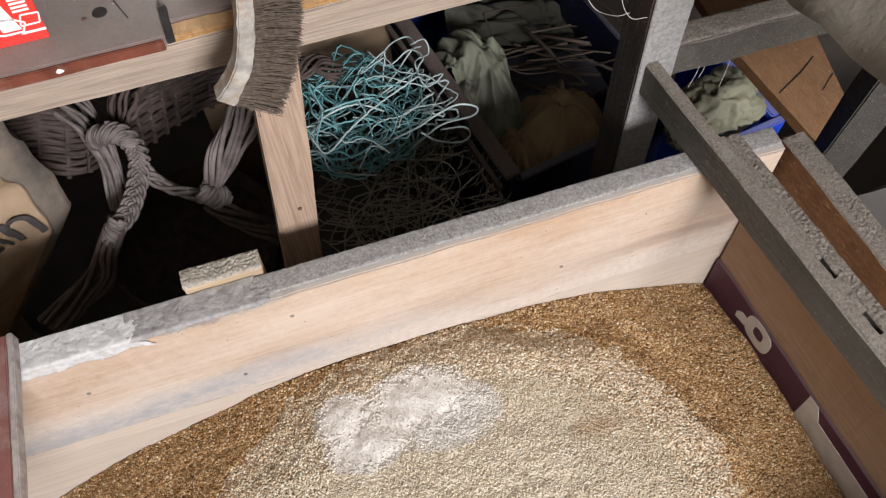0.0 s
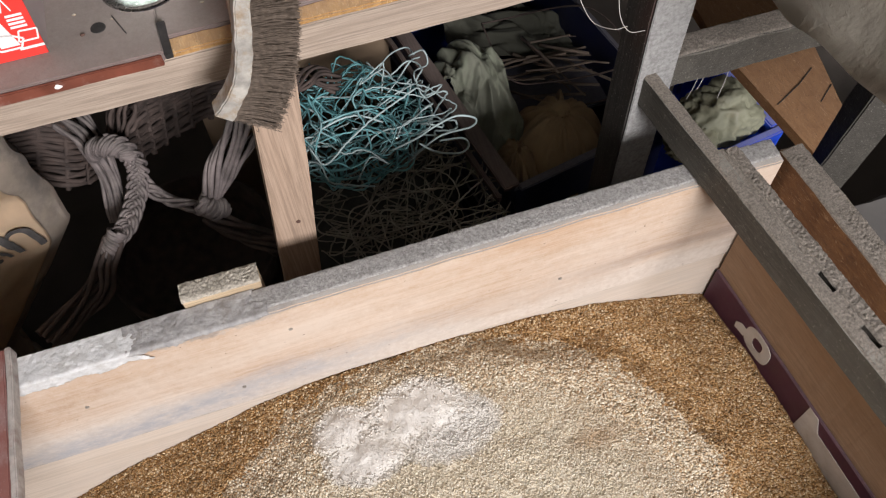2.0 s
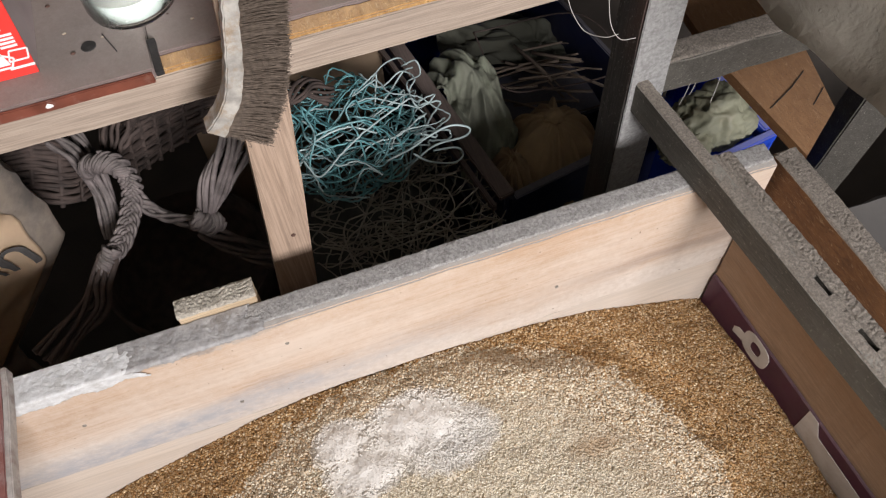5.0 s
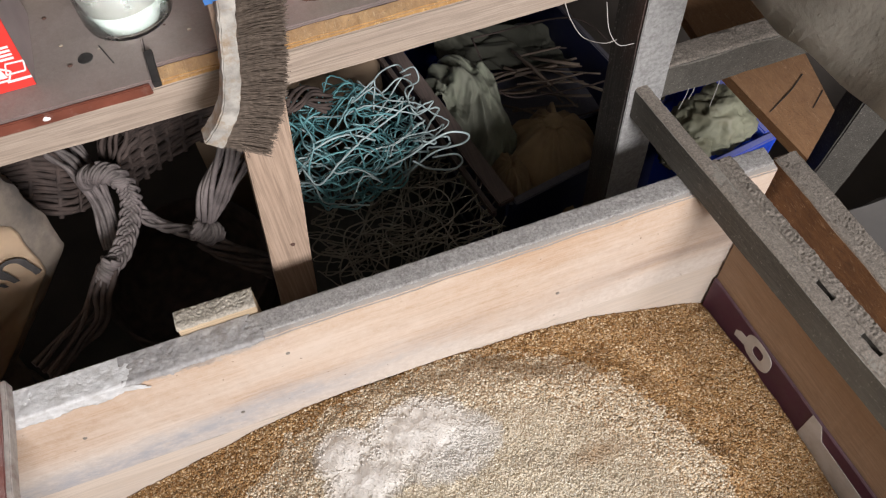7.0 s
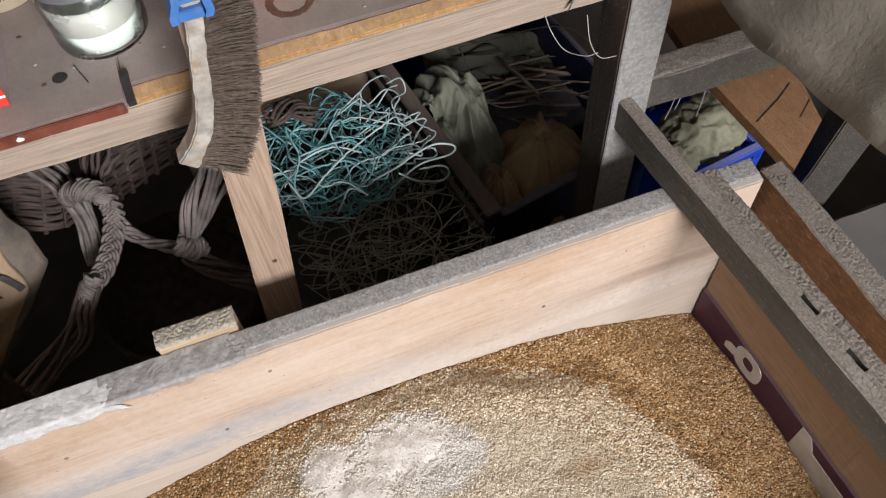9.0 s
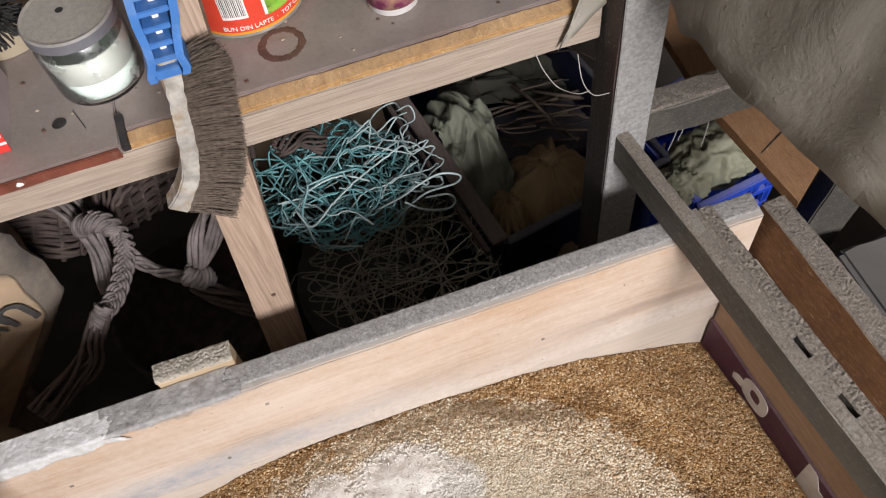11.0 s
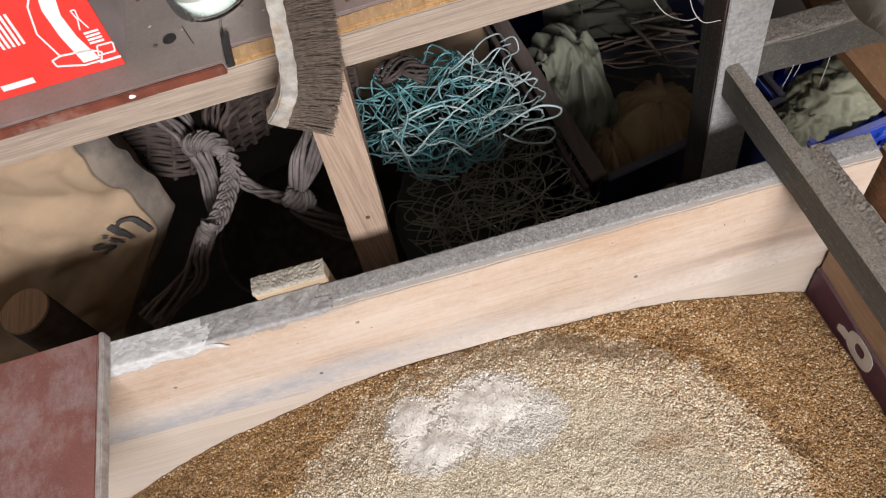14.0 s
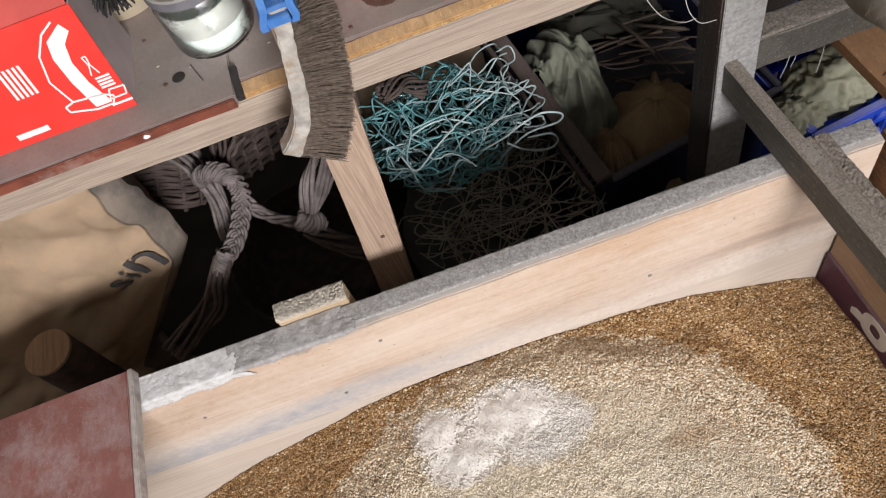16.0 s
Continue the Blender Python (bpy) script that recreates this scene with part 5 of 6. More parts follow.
def milk_crate():
    c = thing("milk_crate", (0.78, 0.27, FLOOR), "bright blue slotted plastic crate holding a crumpled bag", "crate")
    m = Matrix.Translation((0.640, 0.135, 0)) @ Matrix.Rotation(radians(8.0), 4, "Z")
    w, d, top = 0.122, 0.20, 0.462

    def put(name, b, mat_="blue", bev=0.002):
        bm = box(*b, bev, 0.0003, 6, 3)
        bm.transform(m)
        return part(name, bm, mat_, c)

    put("base", (0, w, 0, d, FLOOR + 0.001, FLOOR + 0.012))
    for y0 in (0, d - 0.012):
        put("rim", (0, w, y0, y0 + 0.012, top - 0.014, top))
        for z in (top - 0.040, top - 0.075, top - 0.13, FLOOR + 0.013):
            put("rail", (0, w, y0 + 0.002, y0 + 0.010, z, z + (0.012 if z > top - 0.1 else 0.02)))
        for k in range(9):
            x = 0.004 + k * (w - 0.016) / 8
            bm = bmesh.new()
            tilt_ = 0.016 if k % 2 else -0.002
            bmesh.ops.create_cube(bm, size=1)
            for v in bm.verts:
                hi = v.co.z > 0
                v.co = Vector((x + (0.010 if v.co.x > 0 else 0) + (tilt_ if hi else 0), y0 + (0.0095 if v.co.y > 0 else 0.0025), top - 0.0145 if hi else FLOOR + 0.0335))
            bm.transform(m)
            part("strut", bm, "blue", c)
    for x0 in (0, w - 0.012):
        put("rim", (x0, x0 + 0.012, 0.0125, d - 0.0125, top - 0.014, top))
        put("side", (x0 + 0.003, x0 + 0.010, 0.0125, d - 0.0125, FLOOR + 0.013, top - 0.0145))


milk_crate()
bag = thing("plastic_bag", (0.67, 0.2, 0.42), "crumpled pale greenish plastic bag in the blue crate", "bag")
part("bag", crumple((0.690, 0.205, 0.455), (0.052, 0.040, 0.050), 7, 5, 1.7), "bag_film", bag, smooth=True)
part("bag_neck", crumple((0.640, 0.185, 0.452), (0.034, 0.028, 0.030), 17, 5, 2.0), "bag_film", bag, smooth=True)

# ---- behind the bin's side: planks and brace ----
single("orange_plank", prism([(0.657, 0.018), (0.720, 0.064), (0.742, 0.17), (0.765, 0.52), (0.648, 0.52), (0.637, 0.18)], 0.014, Matrix.Translation((0, 0, 0.610))), "ply", (0.70, 0.2, 0.61), "orange-brown plywood plank fixed under the dark crossbar", "plank")
for a, b in (((0.655, 0.088, 0.624), (0.690, 0.105, 0.6245)), ((0.690, 0.105, 0.6245), (0.718, 0.123, 0.624)), ((0.701, 0.076, 0.624), (0.725, 0.094, 0.624))):
    part("crack", beam(a, b, 0.0012, 0.0012, (0, 0, 1), 0.0003, 0.0006, 6, 3), "black_bristle", bpy.data.objects["orange_plank"])
timber_brace = thing("timber_brace", (0.83, 0.10, FLOOR), "dark painted wooden brace with a worn edge", "brace")
part("timber", beam((0.815, 0.128, FLOOR), (0.845, 0.095, 0.78), 0.05, 0.044, (-0.4, -1, 0), 0.002, 0.0012, 20, 62), "dark_wood", timber_brace)
single("concrete_block", box(0.80, 1.3, -0.42, 0.05, FLOOR, 0.40, 0.006, 0.006, 20, 63), "concrete", (1.05, -0.18, FLOOR), "rough grey concrete block in the corner", "block")
for a, b in (((0.615, 0.136, 0.655), (0.6135, 0.1355, 0.60)), ((0.585, 0.136, 0.650), (0.580, 0.1345, 0.628)), ((0.578, 0.136, 0.652), (0.571, 0.135, 0.615))):
    tubes = Tubes()
    tubes.add(spline([a, ((a[0] + b[0]) / 2 + 0.001, (a[1] + b[1]) / 2, (a[2] + b[2]) / 2), b], 12), 0.0004, 5)
    single("loose_thread", tubes.mesh("thread"), "thread", b, "pale thread hanging from the dark crossbar", "thread", "threads on the crossbar")
tubes = Tubes()
tubes.add(spline([(0.418, 0.142, 0.814), (0.425, 0.140, 0.793), (0.437, 0.135, 0.772), (0.447, 0.115, 0.779), (0.456, 0.108, 0.786)], 50), 0.00042, 6)
tubes.add(spline([(0.450, 0.125, 0.818), (0.453, 0.118, 0.790), (0.462, 0.112, 0.774), (0.477, 0.110, 0.772)], 40), 0.0004, 6)
single("white_cord", tubes.mesh("cord"), "thread", (0.47, 0.125, 0.73), "thin white cord looped round the grey post", "cord", smooth=True)


# ---- cloudy plastic film over the corner ----
def film():
    n, m = 70, 60
    edge = spline([(0.470, 0.190, 0.97), (0.498, 0.085, 0.902), (0.497, 0.02, 0.900), (0.510, -0.07, 0.898), (0.527, -0.155, 0.900), (0.55, -0.30, 0.905), (0.57, -0.50, 0.92)], n)
    bm = bmesh.new()
    rows = []
    for i in range(n):
        row = []
        for j in range(m):
            v = j / (m - 1)
            p = Vector(edge[i])
            q = Vector((p.y * 9, v * 7, 2))
            out = 0.05 * math.sin(v * 2.4) + 0.020 * noise.noise(q) * min(1, v * 3) + 0.007 * noise.noise(q * 3.1)
            row.append(bm.verts.new((p.x + out + 0.16 * v, p.y + 0.012 * noise.noise(q * 1.7) + 0.05 * v, p.z + v * 1.2 + 0.006 * noise.noise(Vector((p.y * 30, 0, 0))) * (1 - v))))
        rows.append(row)
    for i in range(n - 1):
        for j in range(m - 1):
            bm.faces.new((rows[i][j], rows[i + 1][j], rows[i + 1][j + 1], rows[i][j + 1]))
    bmesh.ops.solidify(bm, geom=bm.faces[:], thickness=0.0008)
    single("plastic_film", bm, "film", (0.51, 0.0, 0.90), "cloudy crinkled plastic film hanging in the corner", "plastic film", smooth=True)
    bm = bmesh.new()
    f = [bm.verts.new(p) for p in [(0.437, 0.138, 0.815), (0.479, 0.138, 0.854), (0.478, 0.138, 0.884), (0.463, 0.138, 0.890), (0.457, 0.138, 0.863)]]
    bm.faces.new(f)
    bmesh.ops.triangulate(bm, faces=bm.faces)
    bmesh.ops.subdivide_edges(bm, edges=bm.edges, cuts=5, use_grid_fill=True)
    for v in bm.verts:
        v.co.y += 0.004 * noise.noise(v.co * 40)
    bmesh.ops.solidify(bm, geom=bm.faces[:], thickness=0.0006)
    single("film_corner", bm, "film", (0.45, 0.13, 0.86), "torn corner of cloudy plastic film over the rail", "plastic film", smooth=True)


film()


# ---- on the bench ----
def wire_brush():
    b = thing("wire_brush", (0.10, 0.078, 0.836), "old steel wire brush with blue handle hung on the post", "brush")
    left = spline([(0.134, 0.990), (0.131, 0.965), (0.126, 0.940), (0.120, 0.912), (0.113, 0.885), (0.102, 0.863), (0.088, 0.847)], 40)
    right = spline([(0.147, 0.990), (0.143, 0.965), (0.137, 0.938), (0.131, 0.905), (0.122, 0.872), (0.110, 0.851), (0.100, 0.835)], 40)
    bm = bmesh.new()
    rings = []
    for i, ((x0, z0), (x1, z1)) in enumerate(zip(left, right)):
        w = 0.0012 * noise.noise(Vector((i * 0.5, 3, 1)))
        rings.append([bm.verts.new(p) for p in ((x0 + w, 0.072, z0), (x1 + w, 0.072, z1), (x1 + w + 0.0006, 0.0875, z1), (x0 + w, 0.0875, z0))])
    for a, c in zip(rings, rings[1:]):
        for k in range(4):
            bm.faces.new((a[k], a[(k + 1) % 4], c[(k + 1) % 4], c[k]))
    bm.faces.new(rings[0][::-1])
    bm.faces.new(rings[-1])
    bmesh.ops.recalc_face_normals(bm, faces=bm.faces)
    sharp = [e for e in bm.edges if len(e.link_faces) == 2 and e.calc_face_angle(0) > 1.0]
    bmesh.ops.bevel(bm, geom=sharp, offset=0.0012, segments=2, affect="EDGES")
    part("back", bm, "brush_back", b, "chipped whitish wooden brush back")
    rng = np.random.default_rng(21)
    tubes = Tubes()
    for k in range(4600):
        u = rng.uniform(0.10, 0.985)
        i = u * 39
        a = right[int(i)] * (1 - i % 1) + right[min(39, int(i) + 1)] * (i % 1)
        z = a[1] + rng.normal(0, 0.0012)
        reach = np.interp(u, [0.1, 0.2, 0.5, 0.75, 0.92, 1.0], [0.026, 0.034, 0.033, 0.032, 0.031, 0.030]) * rng.uniform(0.88, 1.06)
        drop = np.interp(u, [0.1, 0.5, 0.8, 1.0], [0.006, -0.004, -0.014, -0.022]) + rng.normal(0, 0.0022)
        y0 = rng.uniform(0.0735, 0.086)
        y1 = y0 + rng.normal(0, 0.003)
        p0 = np.array([a[0] - 0.002, y0, z])
        p2 = np.array([a[0] + reach, min(max(y1, 0.066), 0.0925), z + drop])
        p1 = (p0 + p2) / 2 + np.array([0, 0, 0.0015]) + rng.normal(0, 0.0007, 3)
        tubes.add([p0, p1, p2], 0.00023, 3)
    for k in range(26):
        p0 = np.array([rng.uniform(0.108, 0.125), 0.08 + rng.normal(0, 0.003), 0.836])
        p2 = p0 + np.array([rng.normal(0, 0.008), rng.normal(0, 0.004), -rng.uniform(0.004, 0.02)])
        tubes.add(spline([p0, (p0 + p2) / 2 + rng.normal(0, 0.003, 3), p2], 7), 0.00035, 3)
    tagged(part("bristles", tubes.mesh("bristles"), "bristle", b, "dense brown steel wire bristles"), kind="stuff")
    # grip with five openings
    cx = lambda z: 0.1385 + (z - 0.978) * 0.18
    half = lambda z: float(np.interp(z, [0.972, 0.978, 0.990, 1.005, 1.02, 1.04, 1.06, 1.12], [0.0125, 0.0145, 0.0115, 0.0125, 0.0145, 0.0150, 0.0155, 0.0150]))
    for side in (-1, 1):
        bm = bmesh.new()
        rr = []
        for z in np.linspace(0.974, 1.12, 30):
            h = half(z)
            xa, xb = cx(z) + side * h, cx(z) + side * (h - 0.0052)
            rr.append([bm.verts.new(p) for p in ((xa, 0.067, z), (xb, 0.067, z), (xb, 0.0885, z), (xa, 0.0885, z))])
        for a, c in zip(rr, rr[1:]):
            for k in range(4):
                bm.faces.new((a[k], a[(k + 1) % 4], c[(k + 1) % 4], c[k]))
        bm.faces.new(rr[0][::-1])
        bm.faces.new(rr[-1])
        bmesh.ops.recalc_face_normals(bm, faces=bm.faces)
        part("grip_side", bm, "blue_grip", b)
    for z in (0.974, 0.987, 0.999, 1.011, 1.023, 1.035, 1.110):
        h = half(z) - 0.0050
        part("grip_bar", box(cx(z) - h, cx(z) + h, 0.068, 0.0885, z, z + (0.0042 if z > 0.98 else 0.008), 0.0006), "blue_grip", b)
    bm = box(-1, 1, 0.080, 0.086, 0.982, 1.112, 0)
    for v in bm.verts:
        v.co.x = cx(v.co.z) + v.co.x * 0.008
    part("grip_web", bm, "blue_dark", b)
    for z in (0.9925, 1.0045, 1.0165, 1.0285):
        part("tang_rivet", box(cx(z) - 0.002, cx(z) + 0.002, 0.0755, 0.0778, z - 0.0015, z + 0.0025, 0.0004), "white_plastic", b)
    part("hook_nail", lathe([(0.0, 0.0), (0.0015, 0.0), (0.0015, 0.030), (0.0, 0.030)], (0.162, 0.0955, 1.116), 8, Matrix.Rotation(radians(90), 4, "X")), "steel", b)


wire_brush()

TOP = 0.8574


def jar():
    c = (0.0575, 0.2255, TOP)
    j = thing("glass_jar", c, "glass jar of whitish lime wash with a dusty black lid", "jar")
    r = 0.0375
    part("glass", lathe([(0.0, 0.0), (r - 0.004, 0.0), (r - 0.001, 0.003), (r, 0.008), (r, 0.050), (r - 0.003, 0.057), (r - 0.005, 0.0605), (r - 0.0068, 0.0605), (r - 0.005, 0.056), (r - 0.002, 0.049), (r - 0.002, 0.008), (r - 0.005, 0.0035), (0.0, 0.003)], c, 56), "glass", j, smooth=True).visible_shadow = False
    part("contents", lathe([(0.0, 0.0033), (r - 0.0056, 0.0036), (r - 0.0026, 0.008), (r - 0.0026, 0.024), (0.0, 0.0235)], c, 56), "liquid", j, "milky white sediment", smooth=True)
    part("film", lathe([(r - 0.0026, 0.0243), (r - 0.0026, 0.048), (r - 0.0034, 0.048), (r - 0.0034, 0.0243)], c, 56), "film_dirt", j, "dried grey film", smooth=True)
    part("lid", lathe([(0.0, 0.0705), (r - 0.004, 0.0705), (r - 0.0012, 0.0712), (r + 0.0002, 0.0695), (r + 0.0004, 0.0610), (r - 0.001, 0.0600), (r - 0.004, 0.0602), (r - 0.004, 0.0625), (0.0, 0.0625)], c, 56), "lid", j, "black screw lid grey with dust", smooth=False)
    part("lid_scar", lathe([(0.0, 0.0709), (0.0035, 0.0709), (0.003, 0.0712), (0.0, 0.0713)], (c[0] - 0.004, c[1] + 0.004, c[2]), 7), "black_bristle", j)


jar()


def red_box():
    """A card box with a sloping printed front."""
    b = thing("red_box", (-0.085, 0.21, TOP), "open red cardboard box with white tool print", "box")
    x0, x1, y0, d, h, lean = -0.160, -0.024, 0.172, 0.085, 0.098, 0.024
    t = 0.0015
    q = math.hypot(h, lean)
    face = Matrix.Translation((x0, y0, TOP)) @ Matrix.Rotation(math.atan2(h, lean), 4, "X")
    part("front", prism([(0, 0), (x1 - x0, 0), (x1 - x0, q), (0, q)], -t, face), "red_card", b)
    for x in (x0 + t, x1):
        side = Matrix(((0, 0, 1, x - t), (1, 0, 0, 0), (0, 1, 0, 0), (0, 0, 0, 1)))
        part("side", prism([(y0 + t, TOP), (y0 + d, TOP), (y0 + d, TOP + h), (y0 + lean + t, TOP + h)], t, side), "grey_card", b)
    part("back", box(x0, x1, y0 + d, y0 + d + t, TOP, TOP + h, 0.0003), "grey_card", b)
    flap = Matrix.Translation((x0, y0 + lean, TOP + h)) @ Matrix.Rotation(radians(28), 4, "X")
    part("flap", prism([(0.002, 0.0005), (x1 - x0 - 0.001, 0.0005), (x1 - x0 - 0.012, 0.050), (0.055, 0.057), (0.006, 0.050)], t, flap), "red_faded", b, "faded red torn flap")
    w = 0.0004

    def ink(name, outline):
        outline = [(0.008 + x * 1.035, y * 1.16) for x, y in outline]
        part(name, prism(outline, w, face @ Matrix.Translation((0, 0, 0.0001))), "white_card", b)

    def line(pts, r=0.0007):
        for a, c in zip(pts, pts[1:]):
            dx, dy = c[0] - a[0], c[1] - a[1]
            k = r / math.hypot(dx, dy)
            ink("print_line", [(a[0] - dy * k, a[1] + dx * k), (a[0] + dy * k, a[1] - dx * k), (c[0] + dy * k, c[1] - dx * k), (c[0] - dy * k, c[1] + dx * k)])

    # plain printed shapes: name bar, stripes, tool outline, small text bars
    ink("print_bar", [(0.022, 0.006), (0.050, 0.006), (0.050, 0.0105), (0.022, 0.0105)])
    ink("print_bar", [(0.004, 0.040), (0.030, 0.040), (0.040, 0.060), (0.010, 0.060)])
    for k in range(5):
        ink("print_stripe", [(0.043 + k * 0.0042, 0.036), (0.0452 + k * 0.0042, 0.036), (0.0452 + k * 0.0042, 0.060), (0.043 + k * 0.0042, 0.060)])
    ink("print_shape", [(0.094, 0.010), (0.108, 0.010), (0.101, 0.030), (0.099, 0.048), (0.103, 0.062), (0.112, 0.070), (0.108, 0.077), (0.092, 0.068), (0.088, 0.055), (0.089, 0.034)])
    line([(0.078, 0.012), (0.094, 0.008), (0.108, 0.008), (0.112, 0.014), (0.104, 0.018), (0.080, 0.020), (0.072, 0.018), (0.073, 0.013), (0.078, 0.012)])
    line([(0.080, 0.020), (0.074, 0.040), (0.080, 0.060), (0.092, 0.074), (0.104, 0.080)])
    line([(0.106, 0.034), (0.109, 0.042), (0.1075, 0.049), (0.111, 0.049), (0.110, 0.042), (0.113, 0.034)], 0.0005)
    for k in range(4):
        ink("text_bar", [(0.107, 0.0315 - k * 0.0027), (0.119, 0.0315 - k * 0.0027), (0.119, 0.0299 - k * 0.0027), (0.107, 0.0299 - k * 0.0027)])
    line([(0.108, 0.012), (0.122, 0.012), (0.124, 0.019), (0.111, 0.0195), (0.108, 0.012)], 0.0006)
    ink("text_bar", [(0.106, 0.006), (0.124, 0.006), (0.124, 0.0078), (0.106, 0.0078)])


red_box()


def tin():
    c = (0.192, 0.272, TOP)
    r, h = 0.0525, 0.11
    t = thing("food_tin", c, "large food tin with red, green and orange label", "tin")
    part("can", lathe([(0.0, 0.0), (r - 0.001, 0.0), (r + 0.0008, 0.001), (r + 0.0008, 0.0025), (r - 0.0005, 0.0035), (r - 0.0005, h - 0.003), (r + 0.0008, h - 0.002), (r + 0.0008, h), (r - 0.002, h), (r - 0.002, h - 0.004), (0.0, h - 0.004)], c, 64), "steel", t, smooth=False)

    def wrap(name, a0, a1, z0, z1, mat_, lift=0.0006):
        bm = bmesh.new()
        k = max(4, int(abs(a1 - a0) / 4))
        rows = [[bm.verts.new((c[0] + rr * math.cos(radians(a)), c[1] + rr * math.sin(radians(a)), c[2] + z)) for a in np.linspace(a0, a1, k)] for rr, z in ((r, z0), (r + lift, z0), (r + lift, z1), (r, z1))]
        for p, q in zip(rows, rows[1:]):
            for i in range(k - 1):
                bm.faces.new((p[i], p[i + 1], q[i + 1], q[i]))
        bmesh.ops.recalc_face_normals(bm, faces=bm.faces)
        return part(name, bm, mat_, t, smooth=False)

    wrap("label_band", 150, 390, 0.004, 0.0065, "tin_yellow")
    wrap("label_band", 150, 390, 0.0066, 0.0165, "tin_red")
    wrap("label", 285, 390, 0.0166, 0.100, "tin_green")
    wrap("label", 150, 284.5, 0.0166, 0.100, "tin_red")
    wrap("label_line", 283, 286, 0.018, 0.06, "white_card", 0.0010)
    wrap("barcode_field", 244, 268, 0.021, 0.060, "white_card", 0.0009)
    for k in range(13):
        a = 245.2 + k * 1.7
        wrap("barcode_bar", a, a + (0.9 if k % 3 else 0.5), 0.024, 0.059, "ink", 0.0012)

    def bend(p):
        a = radians(290) + p.x / r
        return Vector((c[0] + (r + 0.0009 + p.z) * math.cos(a), c[1] + (r + 0.0009 + p.z) * math.sin(a), c[2] + 0.0088 + p.y))

    me = lettering("BUN DIN LAPTE  \u00b7  TOT CE-I MAI", 0.0062, Matrix.Identity(4), 0.0002, bend)
    part("slogan", me, "white_card", t, "small white capital lettering")


tin()


def small_cup():
    c = (0.313, 0.213, TOP)
    t = thing("yogurt_pot", c, "small white plastic pot with purple berry print", "pot")
    part("pot", lathe([(0.0, 0.0), (0.0205, 0.0), (0.0225, 0.002), (0.0240, 0.055), (0.0255, 0.056), (0.0255, 0.058), (0.0228, 0.058), (0.0212, 0.004), (0.0, 0.003)], c, 40), "white_plastic", t, smooth=True)
    part("sleeve", lathe([(0.0232, 0.009), (0.0236, 0.009), (0.0246, 0.050), (0.0242, 0.050)], c, 40), "berry", t, smooth=True)


small_cup()


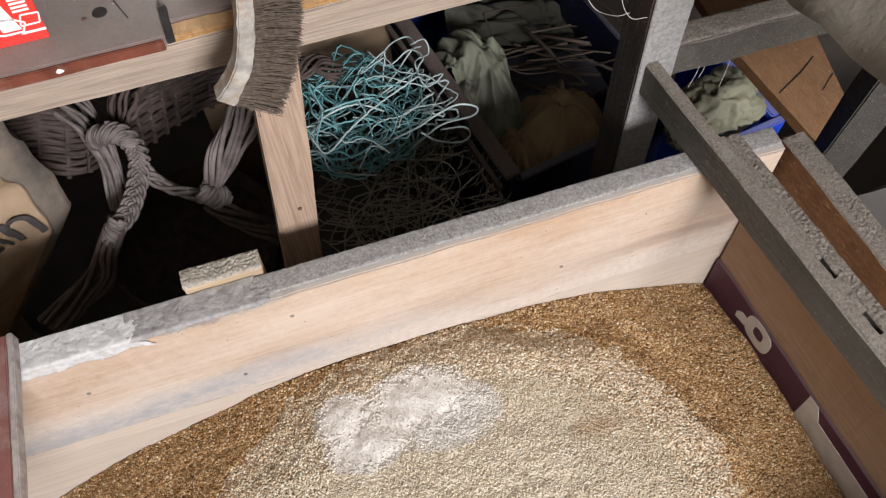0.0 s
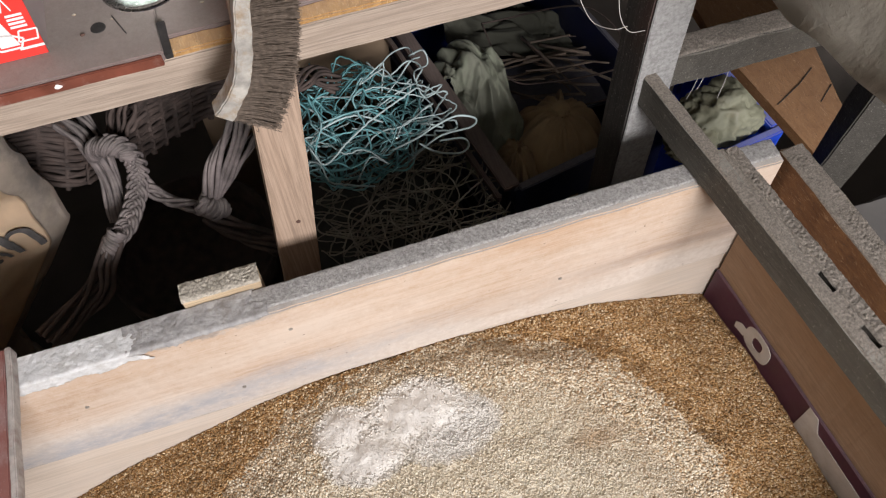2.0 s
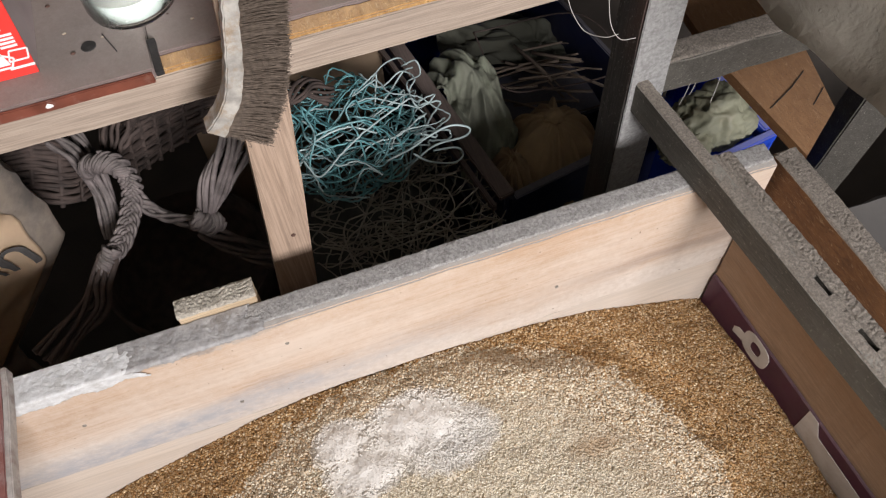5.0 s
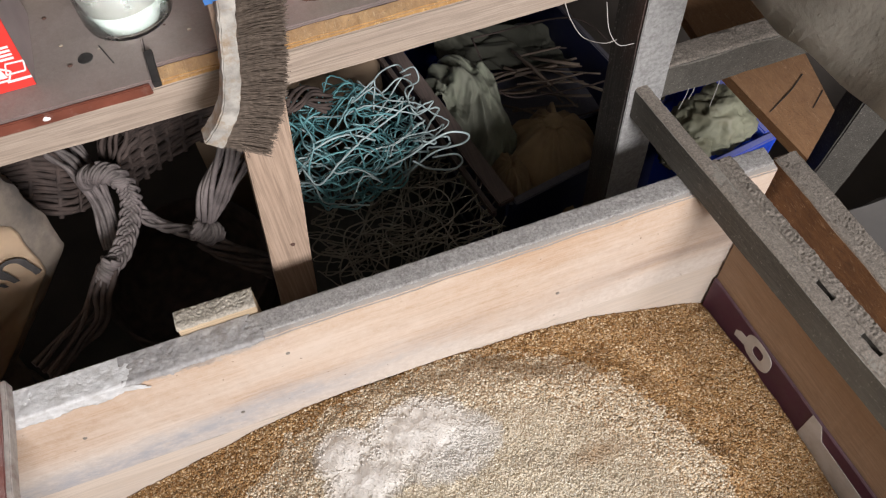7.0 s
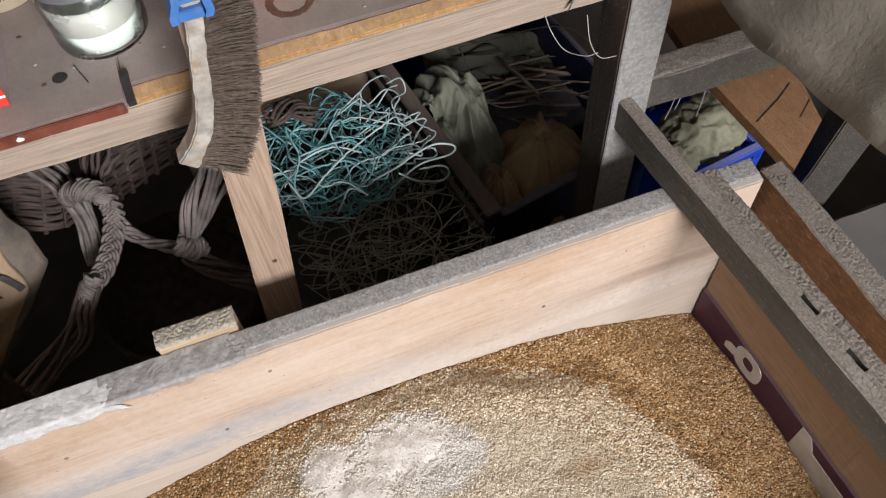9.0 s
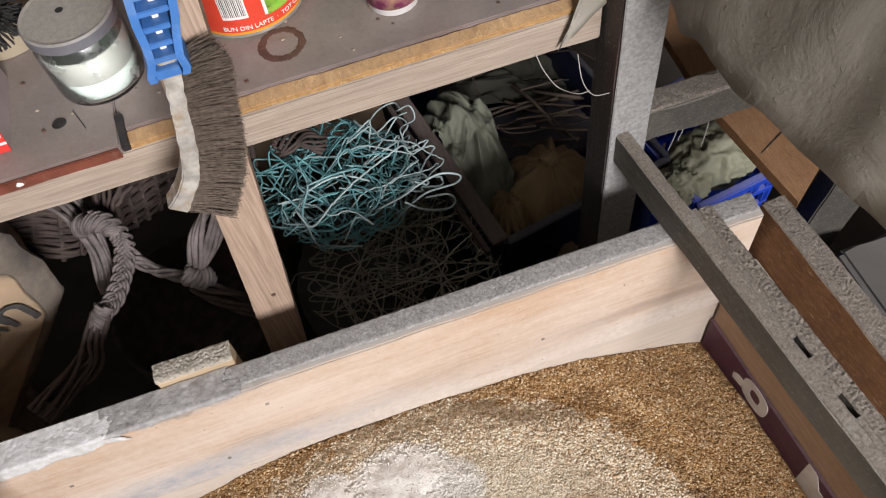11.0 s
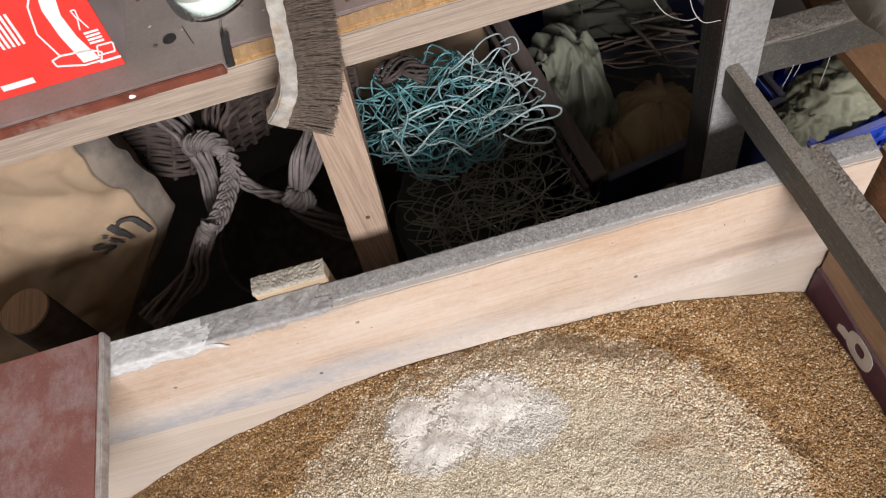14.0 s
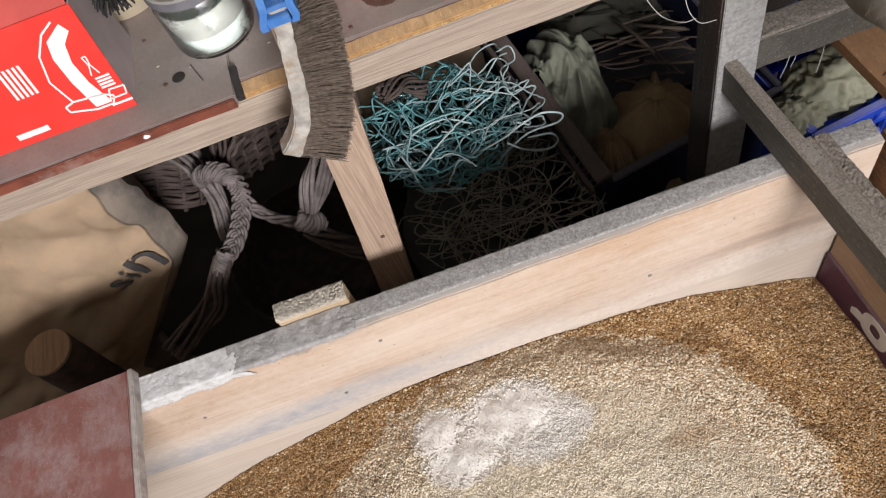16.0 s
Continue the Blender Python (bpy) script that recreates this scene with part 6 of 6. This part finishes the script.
def back_pot():
    c = (-0.022, 0.318, TOP)
    t = thing("brush_pot", c, "beige plastic pot with black bristly brush", "pot")
    part("pot", lathe([(0.0, 0.0), (0.036, 0.0), (0.040, 0.003), (0.043, 0.085), (0.045, 0.086), (0.045, 0.09), (0.041, 0.09), (0.037, 0.004), (0.0, 0.004)], c, 44), "beige", t, smooth=True)
    rng = np.random.default_rng(3)
    tubes = Tubes()
    for k in range(420):
        a, e = rng.uniform(math.pi, 2.1 * math.pi), rng.uniform(-0.3, 1.3)
        d = np.array([math.cos(a) * math.cos(e), math.sin(a) * math.cos(e), math.sin(e)])
        p = np.array((-0.012, 0.262, 0.915))
        tubes.add([p + d * 0.012, p + d * 0.024 + rng.normal(0, 0.001, 3), p + d * 0.032 + np.array([0, 0, -0.003])], 0.0009, 4)
    part("brush_hair", tubes.mesh("hair"), "black_bristle", t, "stiff black bristles")
    c2 = (0.030, 0.345, TOP)
    t = thing("striped_pot", c2, "white pot with blue stripes standing on the bench", "pot")
    part("pot", lathe([(0.0, 0.0), (0.030, 0.0), (0.033, 0.003), (0.036, 0.075), (0.038, 0.076), (0.038, 0.08), (0.034, 0.08), (0.031, 0.004), (0.0, 0.004)], c2, 44), "white_plastic", t, smooth=True)
    for z in (0.020, 0.034, 0.048):
        part("stripe", lathe([(0.0334 + z * 0.04, z), (0.0339 + z * 0.04, z), (0.0343 + z * 0.04, z + 0.006), (0.0338 + z * 0.04, z + 0.006)], c2, 44), "blue", t, smooth=True)


back_pot()


def bench_marks():
    bm = lathe([(0.0140, 0.0), (0.0148, 0.0004), (0.0172, 0.0005), (0.0198, 0.0004), (0.0208, 0.0)], (0.209, 0.2005, TOP - 0.0004), 90)
    for v in bm.verts:
        q = Vector((v.co.x * 140, v.co.y * 140, 1))
        away = Vector((v.co.x - 0.209, v.co.y - 0.2005, 0)).normalized()
        v.co += away * (0.0010 * noise.noise(q) + 0.0010 * noise.noise(q * 3.3)) + Vector((0, 0, 0.0003 * noise.noise(q * 2.2)))
    single("ring_stain", bm, "rust", (0.209, 0.2005, TOP - 0.0004), "dark rusty ring mark printed on the dusty bench top", "stain")
    rng = np.random.default_rng(31)
    for k in range(26):
        x, y, a = rng.uniform(-0.02, 0.44), rng.uniform(0.165, 0.26), rng.uniform(0.0006, 0.0017)
        single("crumb", crumple((x, y, TOP + a * 0.2), (a * 1.4, a, a * 0.6), k, 1), "offcut" if k % 2 else "rust", (x, y, TOP), "tiny crumb lying on the bench top", "crumb", "crumbs on the bench")
    single("knot_hole", lathe([(0.0, 0.0004), (0.0058, 0.0004), (0.0062, 0.0)], (0.016, 0.186, TOP - 0.0001), 20), "black_bristle", (0.016, 0.186, TOP - 0.0001), "dark drilled hole in the bench top", "hole")
    single("scratch", beam((0.028, 0.196, TOP), (0.037, 0.172, TOP), 0.0009, 0.0006, (0, 0, 1), 0, 0, 1), "black_bristle", (0.032, 0.184, TOP), "dark scratch cut in the bench top", "scratch")
    single("iron_pin", beam((0.0650, 0.172, TOP + 0.0012), (0.0655, 0.1405, TOP - 0.0050), 0.0065, 0.007, (0, 0, 1), 0.0006, 0.0008, 6, 4), "black_bristle", (0.066, 0.155, 0.842), "black iron pin beside the bench's broken edge", "pin")
    single("paint_blob", crumple((-0.022, 0.1392, 0.850), (0.0026, 0.0008, 0.0026), 2, 3, 2.5), "white_card", (-0.022, 0.1392, 0.848), "white paint blob on the red bench edge", "paint")


bench_marks()
